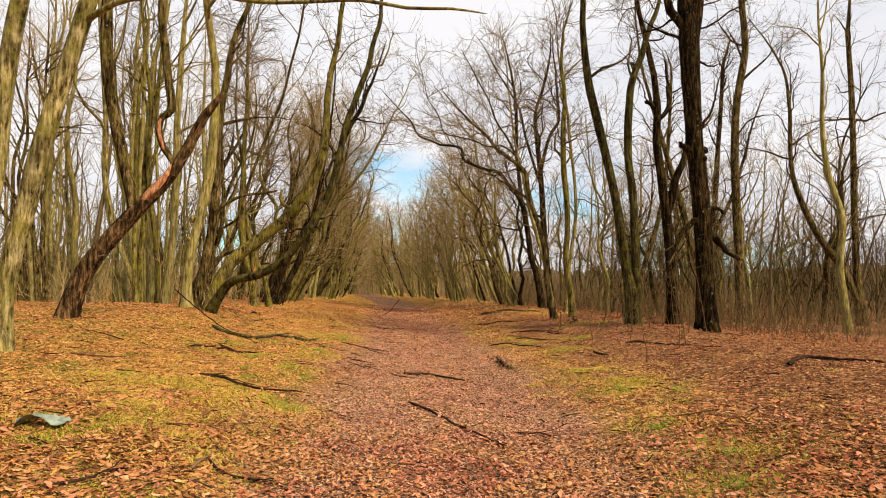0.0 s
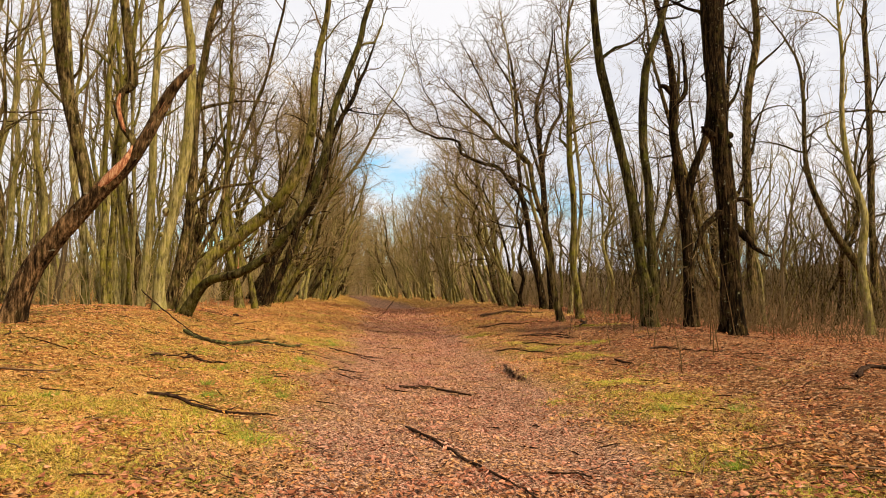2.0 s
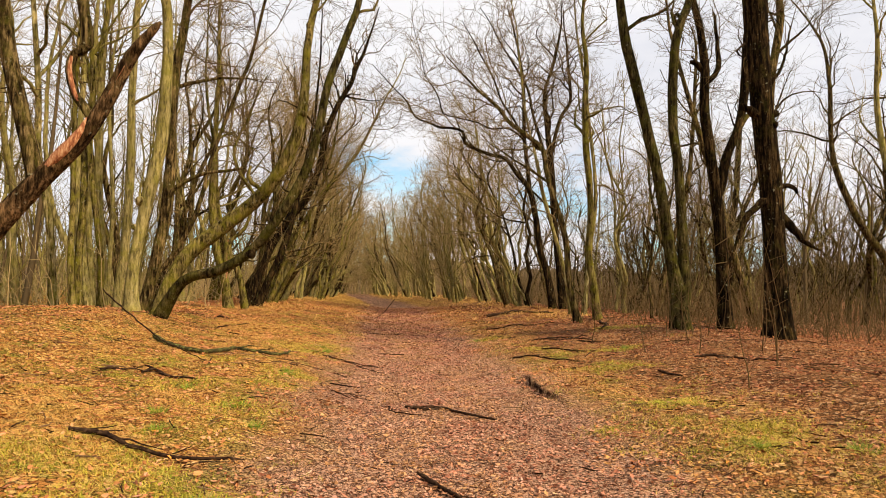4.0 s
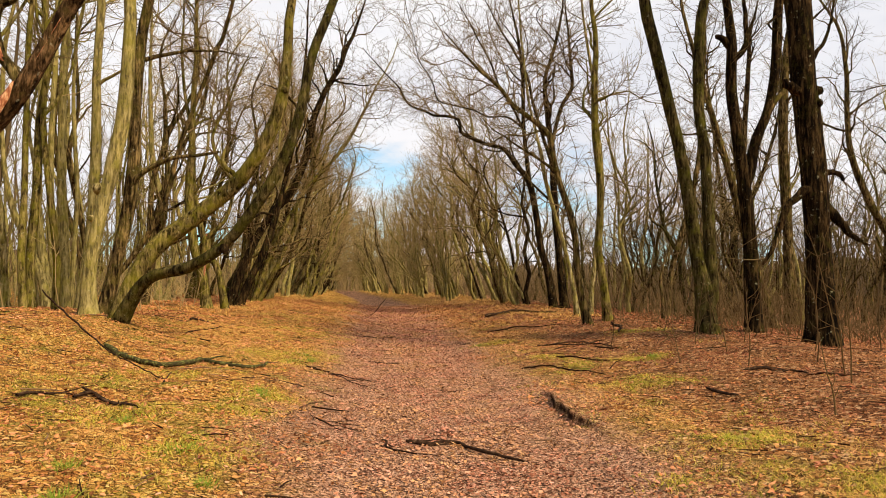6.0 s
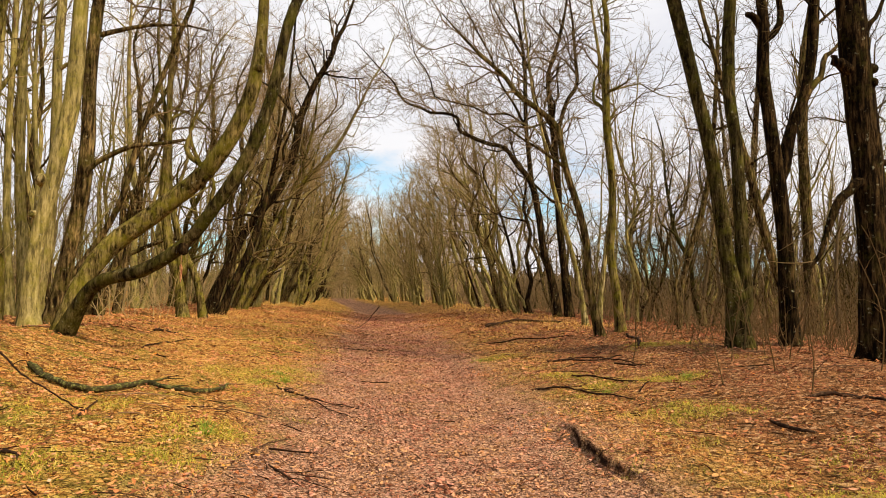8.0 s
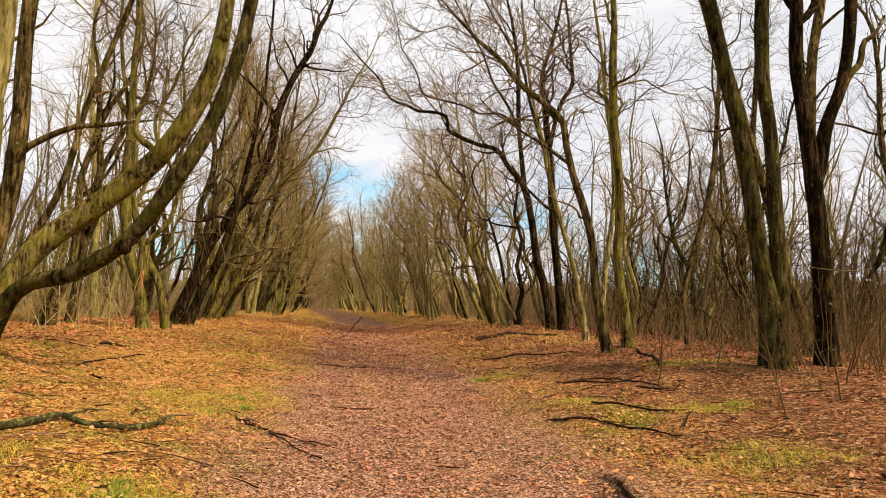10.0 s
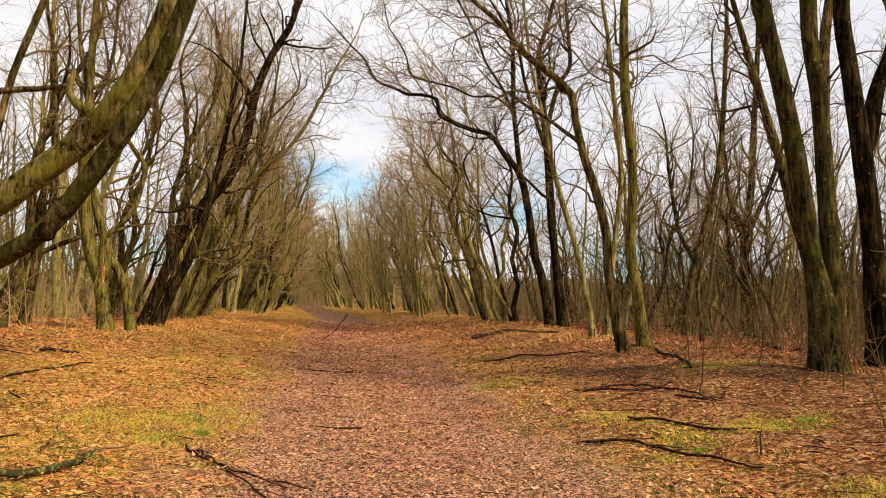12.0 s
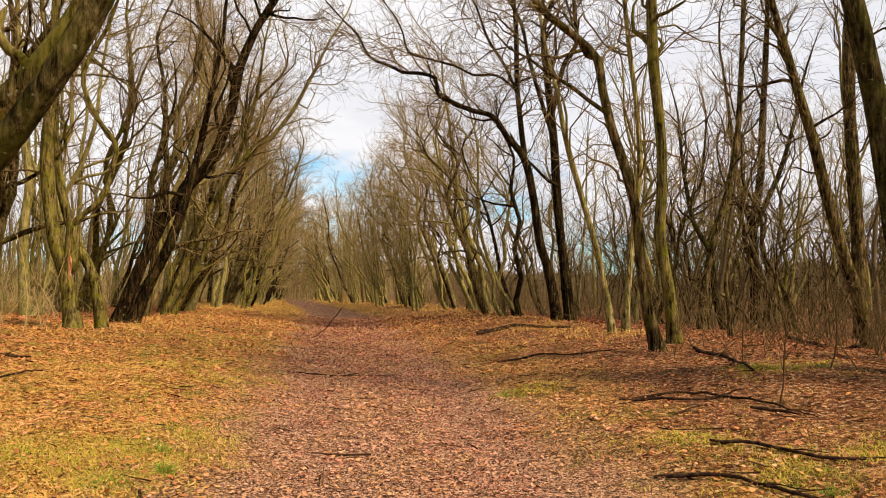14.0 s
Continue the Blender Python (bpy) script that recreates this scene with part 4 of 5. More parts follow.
arm(forked_tree, [(0.42, 0, 5.2, 0.08), (0.62, -0.05, 5.45, 0.065), (0.78, -0.07, 5.75, 0.055), (0.86, -0.07, 6.05, 0.05), (1.12, -0.05, 6.22, 0.035), (1.35, 0, 6.6, 0.02)], BARK_BROWN, 3)
arm(thick_tree, [(-0.25, 0, 4.75, 0.12), (-0.5, -0.06, 4.88, 0.1), (-0.72, -0.08, 4.98, 0.07), (-0.78, -0.08, 5.06, 0.02)], BARK_DARK, 4, 0)
arm(thick_tree, [(-0.12, 0, 3.0, 0.12), (-0.4, -0.08, 2.92, 0.085), (-0.66, -0.1, 2.68, 0.07), (-0.86, -0.1, 2.34, 0.06), (-1.0, -0.1, 1.9, 0.045), (-1.22, -0.08, 1.5, 0.025)], BARK_DARK, 5)
arm(thick_tree, [(-0.05, 0, 2.75, 0.13), (0.25, -0.06, 2.45, 0.1), (0.5, -0.08, 2.16, 0.07), (0.75, -0.06, 1.98, 0.045), (1.0, 0, 1.9, 0.02)], BARK_DARK, 6)
arm(thick_tree, [(-0.1, 0, 3.25, 0.08), (0.15, -0.05, 3.3, 0.06), (0.33, -0.06, 3.27, 0.05), (0.45, -0.06, 3.15, 0.03)], BARK_DARK, 7, 3)
arm(thick_tree, [(-0.2, 0, 5.4, 0.06), (-0.02, -0.05, 5.65, 0.04), (0.2, -0.05, 6.05, 0.03), (0.4, 0, 6.9, 0.015)], BARK_DARK, 8)
knot(thick_tree, -0.08, -0.1, 4.85, 0.1, BARK_DARK, (1, -0.4, 0.1))
knot(thick_tree, -0.12, -0.16, 4.6, 0.09, BARK_DARK, (0.5, -1, 0))


# rows of trees along the path, and the wood behind them: a few kinds of tree, each standing many times
def kind_of_tree(name, label, mat, twig, seed, stems, lean, height, radius, group, limbs=8, subs=6, twigs=5, reach=0.5, bare=0.2, crook=0.2, thin=0.0042):
    """A tree of several crooked stems that spread from one foot, lean towards +x and fan out into limbs, branches and twigs."""
    rng = np.random.default_rng(seed)
    root = tagged(new(name), label, "tree", group)
    boughs, crown = Wood(), Wood()
    for number in range(stems):
        tilt, side = lean * rng.uniform(0.4, 1.5), rng.uniform(-0.16, 0.16)
        bx, by = rng.uniform(-0.4, 0.4), rng.uniform(-0.6, 0.6)
        tall, r = height * rng.uniform(0.8, 1.08), radius * rng.uniform(0.65, 1.1)
        pts = []
        for f in (-0.02, 0.08, 0.18, 0.3, 0.42, 0.55, 0.7, 0.85, 1.0):
            w = crook * (f > 0) * (0.5 + f)
            pts.append((bx + tilt * tall * (1.3 * f - 0.45 * f * f) + rng.normal(0, w), by + side * tall * f + rng.normal(0, w), f * tall, r * (1 - max(f, 0)) ** 0.8 + 0.012))
        fine = smooth_line(pts, 0.45)
        radii = fine[:, 3] * (1 + 0.35 * np.exp(-np.clip(fine[:, 2], 0, 9) / 0.25))
        trunk = Wood()
        trunk.tube(fine[:, :3], radii, 8, 0.035, seed + number)
        part("trunk", trunk.mesh("trunk", mat), root)
        # limbs that reach for the light over the path
        k = np.sort(rng.integers(int(len(fine) * bare), len(fine) - 2, limbs))
        f = k / len(fine)
        way = fine[k + 1, :3] - fine[k, :3]
        out = asides(rng, way, rng.uniform(0.45, 0.95, limbs))
        out[:, 2] = np.abs(out[:, 2]) * 0.85 + 0.1
        out[:, 0] += reach * rng.uniform(0, 1.2, limbs)
        span = rng.uniform(0.2, 0.42, limbs) * tall * (1.1 - 0.6 * f)
        lines = shoots(rng, fine[k, :3], out, span, 7, 0.2, 0.05)
        boughs.tubes(lines, taper(lines, np.minimum(fine[k, 3] * 0.6, 0.008 + 0.014 * span), 0.007), 4)
        tip = fine[-9:, :3][None]
        shoots_1 = np.concatenate([side_shoots(rng, lines, subs, 0.15, (0.4, 1.0), (0.7, 2.1), 3, 0.22, 0.05), side_shoots(rng, tip, subs * 2, 0.05, (0.4, 0.9), (0.7, 2.1), 3, 0.22, 0.05)])
        crown.tubes(shoots_1, taper(shoots_1, thin * 1.6, thin), 3)
        shoots_2 = side_shoots(rng, shoots_1, twigs, 0.1, (0.35, 0.95), (0.35, 1.1), 1, 0.1, 0.1)
        crown.tubes(shoots_2, taper(shoots_2, thin * 0.8, thin * 0.35), 3)
    bough_faces = sum(len(f) for f in boughs.faces)
    boughs.verts += crown.verts
    boughs.faces += [f + boughs.count for f in crown.faces]
    me = boughs.mesh("crown", mat)
    me.materials.append(twig)
    me.polygons.foreach_set("material_index", (np.arange(len(me.polygons)) >= bough_faces).astype(np.int32))
    part("crown", me, root, "bare limbs and fine twigs")
    return root


LEAN_LABEL = "slender bare tree with several stems leaning over the path"
ROW = "trees lining the path"
KINDS = [
    kind_of_tree("tree", LEAN_LABEL, BARK_BROWN, TWIG, 11, 3, 0.26, 12.0, 0.12, ROW),
    kind_of_tree("tree", LEAN_LABEL, BARK_OLIVE, TWIG, 12, 2, 0.22, 12.5, 0.13, ROW, limbs=10),
    kind_of_tree("tree", LEAN_LABEL, BARK_MOSSY, TWIG, 13, 3, 0.3, 10.5, 0.1, ROW),
    kind_of_tree("tree", LEAN_LABEL, BARK_BROWN, TWIG, 14, 2, 0.36, 11.0, 0.13, ROW, limbs=10),
    kind_of_tree("tree", LEAN_LABEL, BARK_OLIVE, TWIG, 15, 3, 0.16, 12.5, 0.11, ROW),
    kind_of_tree("tree", LEAN_LABEL, BARK_MOSSY, TWIG, 16, 2, 0.25, 9.5, 0.1, ROW, limbs=10),
]
REACH_LABEL = "slender bare tree with limbs reaching over the path"
REACHING = [
    kind_of_tree("tree", REACH_LABEL, BARK_OLIVE, TWIG, 51, 2, 0.2, 11.5, 0.13, ROW, limbs=11, reach=0.75, crook=0.24),
    kind_of_tree("tree", REACH_LABEL, BARK_OLIVE, TWIG, 52, 3, 0.24, 10.5, 0.1, ROW, limbs=8, reach=0.8, crook=0.22),
    kind_of_tree("tree", REACH_LABEL, BARK_DARK, TWIG, 53, 2, 0.16, 11.0, 0.11, ROW, limbs=11, reach=0.75, crook=0.26),
    kind_of_tree("tree", REACH_LABEL, BARK_OLIVE, TWIG, 54, 3, 0.28, 9.5, 0.09, ROW, limbs=8, reach=0.75, crook=0.22),
    kind_of_tree("tree", REACH_LABEL, BARK_BROWN, TWIG, 55, 2, 0.22, 10.0, 0.12, ROW, limbs=11, reach=0.8, crook=0.26),
]
FAR_KINDS = [
    kind_of_tree("tree", LEAN_LABEL, BARK_DARK, TWIG, 31, 2, 0.25, 10.5, 0.12, ROW, twigs=3, thin=0.006, crook=0.26),
    kind_of_tree("tree", LEAN_LABEL, BARK_OLIVE, TWIG, 32, 3, 0.21, 10.0, 0.1, ROW, twigs=3, thin=0.006),
    kind_of_tree("tree", LEAN_LABEL, BARK_OLIVE, TWIG, 33, 2, 0.3, 9.5, 0.11, ROW, twigs=3, thin=0.006, crook=0.26),
    kind_of_tree("tree", LEAN_LABEL, BARK_OLIVE, TWIG, 34, 3, 0.17, 11.0, 0.11, ROW, twigs=3, thin=0.006),
]
UPRIGHT_LABEL = "tall slender bare tree standing upright in the wood"
CROOKED_LABEL = "tall crooked brown tree standing in the wood"
INNER = "trees of the wood"


def inner_kind(label, mat, seed, stems, lean, height, radius, crook, limbs=6):
    return kind_of_tree("tree", label, mat, TWIG, seed, stems, lean, height, radius, INNER, limbs, 4, 4, 0.0, 0.34, crook, 0.0045)


UPRIGHT = [
    inner_kind(UPRIGHT_LABEL, BARK_OLIVE, 21, 1, 0.05, 14.5, 0.14, 0.1),
    inner_kind(UPRIGHT_LABEL, BARK_OLIVE, 22, 2, 0.08, 13.5, 0.12, 0.12),
    inner_kind(UPRIGHT_LABEL, BARK_GREY, 23, 1, -0.06, 13.0, 0.1, 0.12),
    inner_kind(UPRIGHT_LABEL, BARK_BROWN, 24, 2, 0.12, 12.0, 0.1, 0.14),
    inner_kind(UPRIGHT_LABEL, BARK_OLIVE, 25, 1, 0.1, 12.5, 0.1, 0.14),
    inner_kind(UPRIGHT_LABEL, BARK_MOSSY, 26, 3, 0.1, 14.0, 0.1, 0.12),
]
CROOKED = [
    inner_kind(CROOKED_LABEL, BARK_BROWN, 41, 2, 0.16, 12.0, 0.12, 0.26, 11),
    inner_kind(CROOKED_LABEL, BARK_ALGAE, 42, 1, 0.2, 13.0, 0.12, 0.26, 12),
    inner_kind(CROOKED_LABEL, BARK_OLIVE, 43, 3, 0.14, 11.0, 0.09, 0.22, 9),
    inner_kind(CROOKED_LABEL, BARK_MOSSY, 44, 1, 0.1, 14.0, 0.12, 0.24, 12),
    inner_kind(CROOKED_LABEL, BARK_BROWN, 45, 2, 0.28, 10.0, 0.08, 0.26, 10),
]
USED = set()


def stand(kinds, index, x, y, turn, scale):
    """Stands one more of a kind at its place; the first standing takes the kind itself."""
    ob = kinds[index % len(kinds)]
    m = pose(x, y, gz(x, y) - 0.05, 0, 0, turn)
    if ob.name not in USED:
        USED.add(ob.name)
        ob.matrix_basis = m
        return
    twin = copy_thing(ob, m)
    twin.scale = (scale, scale, scale)


def line_the_path():
    rng = np.random.default_rng(5)
    k = 0
    for first, last, gap, shift in ((34, 112, 1.9, 0.0), (25, 80, 4.4, 2.6)):
        y = first
        while y < last:
            for side in (-1, 1):
                x = (-5.3 - shift if side < 0 else 7.6 + shift) + rng.normal(0, 0.5) + -side * (2.4 if side < 0 else 3.0) * float(ease(45, 95, y)) - float(bend(y))
                if not (side > 0 and (y < 37 or (shift and k % 4 == 1))) and not (side < 0 and y < 27):
                    stand(FAR_KINDS if y > 62 else KINDS if side < 0 else REACHING, k // 2, x, y + rng.uniform(-0.8, 0.8), rng.normal(0, 28) + (0 if side < 0 else 180), rng.uniform(0.85, 1.12))
                k += 1
            y += gap if y < 60 else gap * 1.35
    # young trees crowd in on the path farther on
    y = 50.0
    while y < 112:
        for side in (-1, 1):
            x = 1.05 - float(bend(y)) + side * (4.8 - 2.0 * float(ease(50, 100, y)) + rng.normal(0, 0.35))
            stand(FAR_KINDS, k, x, y + rng.uniform(-0.8, 0.8), rng.normal(0, 40) + (0 if side < 0 else 180), rng.uniform(0.5, 0.75) + (0.14 if side < 0 else 0))
            k += 1
        y += 3.0
    # the wood closes over the far end, where the path bends away
    for k in range(16):
        stand(FAR_KINDS, k, rng.uniform(-11, 6), rng.uniform(104, 130), rng.uniform(0, 360), rng.uniform(0.85, 1.1))


line_the_path()


def fill_the_wood():
    rng = np.random.default_rng(8)
    k = 0
    feet = [(-8.65, 25.0), (-7.62, 24.0)]
    for side, lo, hi, y0, y1, count in ((-1, 7.0, 13, 17.5, 34, 11), (-1, 9, 28, 16, 60, 36), (1, 10.5, 36, 22, 72, 56)):
        made = 0
        while made < count:
            x, y = side * rng.uniform(lo, hi), rng.uniform(y0, y1)
            if any((x - a) ** 2 + (y - b) ** 2 < 1.6 for a, b in feet):
                continue
            if side > 0 and x < 0.42 * (y - 5) and rng.random() < 0.3:
                continue
            if side > 0 and y < 27 and x < 17:
                made += 0.2
                continue
            feet.append((x, y))
            stand(UPRIGHT if side < 0 or k % 4 == 0 else CROOKED, k, x, y, rng.uniform(0, 360), rng.uniform(0.78, 1.1))
            k += 1
            made += 1


fill_the_wood()


def far_wood():
    """The wood farther off and behind, as one mass of bare stems and twigs."""
    rng = np.random.default_rng(3)

    def mass(x, y, low, high):
        n = len(x)
        wood = Wood()
        ways = np.column_stack([rng.normal(0, 0.14, n), rng.normal(0, 0.14, n), np.ones(n)])
        stems = shoots(rng, np.column_stack([x, y, ground_z(x, y) - 0.1]), ways, rng.uniform(low, high, n), 7, 0.09, 0.03)
        wood.tubes(stems, taper(stems, rng.uniform(0.04, 0.11, n), 0.012), 4)
        subs = side_shoots(rng, stems, 16, 0.12, (0.4, 0.95), (1.0, 3.2), 3, 0.2, 0.06)
        wood.tubes(subs, taper(subs, 0.01, 0.005), 3)
        twigs = side_shoots(rng, subs, 2, 0.15, (0.4, 0.9), (0.6, 1.6), 1, 0.15, 0.1)
        wood.tubes(twigs, taper(twigs, 0.006, 0.004), 3)
        return wood

    left = mass(-rng.uniform(10, 48, 250), rng.uniform(20, 110, 250), 7, 13)
    y = rng.uniform(32, 110, 300)
    x = rng.uniform(15, 62, 300)
    keep = (x > 0.42 * (y - 5)) | (rng.random(300) < 0.8)
    right = mass(x[keep], y[keep], 6, 11)
    ending = mass(rng.uniform(-22, 16, 230), rng.uniform(108, 131, 230), 9, 13.5)
    side = np.where(rng.random(130) < 0.5, -1, 1)
    behind = mass(1 + side * rng.uniform(5, 30, 130), -rng.uniform(5, 34, 130), 8, 13)
    # the ending gets the sunlit twig tone, the other masses the shaded one
    for wood, mat, label in ((left, FAR_WOOD_SHADED, "greyish brown mass of bare trees filling the wood behind"), (right, FAR_WOOD_SHADED, "brown mass of bare trees filling the wood behind"),
                             (ending, TWIG, "tan mass of bare trees closing the end of the path"), (behind, FAR_WOOD_SHADED, "bare trees along the path already walked")):
        tagged(new("far_wood", wood.mesh("far_wood", mat)), label, "wood", kind="stuff")


far_wood()


def thin_stems():
    """Thin young trees crowding the wood on both sides."""
    rng = np.random.default_rng(19)
    for side, n, mat, label in ((1, 760, BARK_BROWN, "thin brown young stems crowding the wood"), (-1, 440, BARK_OLIVE, "thin pale olive young stems crowding the wood")):
        y = rng.uniform(30, 112, n)
        x = rng.uniform(13, 20 + 0.45 * y) if side > 0 else -rng.uniform(9, 14 + 0.35 * y)
        keep = (side < 0) | (x > 0.42 * (y - 5)) | (rng.random(n) < 0.8)
        x, y, n = x[keep], y[keep], int(keep.sum())
        ways = np.column_stack([rng.normal(0, 0.2, n), rng.normal(0, 0.12, n), np.ones(n)])
        lines = shoots(rng, np.column_stack([x, y, ground_z(x, y) - 0.1]), ways, rng.uniform(3, 8.5, n), 7, 0.13, 0.02)
        wood = Wood()
        wood.tubes(lines, taper(lines, rng.uniform(0.015, 0.05, n), 0.008), 4)
        subs = side_shoots(rng, lines, 7, 0.2, (0.5, 1.1), (0.7, 2.4), 3, 0.2, 0.05)
        wood.tubes(subs, taper(subs, 0.011, 0.005), 3)
        tagged(new("thin_stems", wood.mesh("thin_stems", mat)), label, "wood", kind="stuff")


thin_stems()


def undergrowth():
    """Thin leafless shrubs at the feet of the trees."""
    rng = np.random.default_rng(17)

    def shrubs(x, y, label, mat):
        n = len(x)
        ways = np.column_stack([rng.normal(0, 0.35, n), rng.normal(0, 0.35, n), np.ones(n)])
        lines = shoots(rng, np.column_stack([x, y, ground_z(x, y) - 0.05]), ways, rng.uniform(0.5, 2.3, n) * np.where(y < 50, 1.0, 1.6), 3, 0.18, 0.03)
        wood = Wood()
        wood.tubes(lines, taper(lines, 0.009, 0.004), 3)
        twigs = side_shoots(rng, lines, 4, 0.2, (0.5, 1.1), (0.3, 0.9), 1, 0.2, 0.03)
        wood.tubes(twigs, taper(twigs, 0.004, 0.003), 3)
        tagged(new("undergrowth", wood.mesh("undergrowth", mat)), label, "undergrowth", kind="stuff")

    shrubs(-5.2 - rng.gamma(2.0, 5.0, 1500), rng.uniform(19, 105, 1500), "thin tan leafless brushwood under the trees", TWIG)
    shrubs(9.8 + rng.gamma(2.0, 6.0, 2100), rng.uniform(22, 100, 2100), "thin brown leafless brushwood under the trees", TWIG_BROWN_SHADED)
    y = rng.uniform(38, 100, 700)
    x = 7.0 - 3.0 * ease(45, 95, y) - bend(y) + rng.gamma(1.6, 1.4, 700)
    shrubs(x, y, "dense brown brushwood at the feet of the row", TWIG_BROWN_SHADED)
    shrubs(rng.uniform(-9, 6, 420), rng.uniform(100, 118, 420), "tan brushwood where the path ends", TWIG)


undergrowth()


def distant_treeline():
    """The brown edge of the wood on the horizon, all round."""
    rng = np.random.default_rng(29)
    n = 7000
    ang = np.linspace(0, 2 * math.pi, n, endpoint=False)
    far = 132 + 5 * np.sin(5 * ang)
    top = 5.2 + 0.9 * np.sin(9 * ang + 1) + 0.6 * np.sin(23 * ang) + 0.3 * np.sin(61 * ang) + rng.normal(0, 0.45, n)
    x, y = 1 + far * np.sin(ang), 12 + far * np.cos(ang)
    low = np.stack([x, y, np.full(n, -2.0)], -1)
    high = np.stack([x, y, top], -1)
    back = np.stack([x * 1.06, 12 + (y - 12) * 1.06, top * 0.7], -1)
    v = np.concatenate([low, high, back])
    i = np.arange(n)
    j = (i + 1) % n
    f = np.concatenate([np.stack([i, j, j + n, i + n], -1), np.stack([i + n, j + n, j + 2 * n, i + 2 * n], -1)])
    s = Shade("distant_wood", 1.0, 0.02)
    streak = s.noise(0.5, 9.0, 0.8)
    mat = s.done(s.ramp(streak, (0.36, (0.09, 0.062, 0.034)), (0.5, (0.16, 0.112, 0.066)), (0.64, (0.24, 0.175, 0.11))), streak, 0.3, 0.3)
    tagged(new("backdrop", quads("backdrop", v, f, mat)), "brown treeline of bare woods on the horizon", "treeline", kind="structure")


distant_treeline()


# ---- sticks and branches on the ground ----
def fallen_branch(label, line, radius, seed, mat=STICK, lift=0.0, twigs=2):
    """A branch that lies on the ground along the line of (x, y); it may rise by `lift` at its first end."""
    rng = np.random.default_rng(seed)
    p = smooth_line(np.array(line, float), 0.1)
    z = ground_z(p[:, 0], p[:, 1]) + radius * 0.8 + 0.012
    f = np.linspace(1, 0, len(p))
    pts = np.column_stack([p + rng.normal(0, 0.012, p.shape), z + lift * f ** 1.5 + rng.normal(0, 0.006, len(p))])
    root = tagged(new("fallen_branch"), label, "branch", "fallen branches")
    root.location = (p[0][0], p[0][1], z[0])
    pts = pts - np.array(root.location)
    w = Wood()
    r = radius * np.linspace(1, 0.45, len(pts))
    r[0] *= 0.6
    r[-1] *= 0.3
    w.tube(pts, r, 8, 0.06, seed)
    part("stem", w.mesh("stem", mat), root)
    for k in range(twigs):
        i = int(rng.integers(1, max(2, len(pts) - 1)))
        t = Wood()
        d = aside(rng, pts[min(i + 1, len(pts) - 1)] - pts[i - 1], rng.uniform(0.5, 0.9))
        d[2] = abs(d[2]) * 0.12
        n = rng.uniform(0.15, 0.45)
        l = shoot(rng, pts[i], d, n, 4, 0.15, -0.03)
        t.tube(l, np.linspace(radius * 0.4, 0.003, 5), 5)
        part("twig", t.mesh("twig", mat), root)
    return root


DRY = "dark dead stick lying on the leaves"
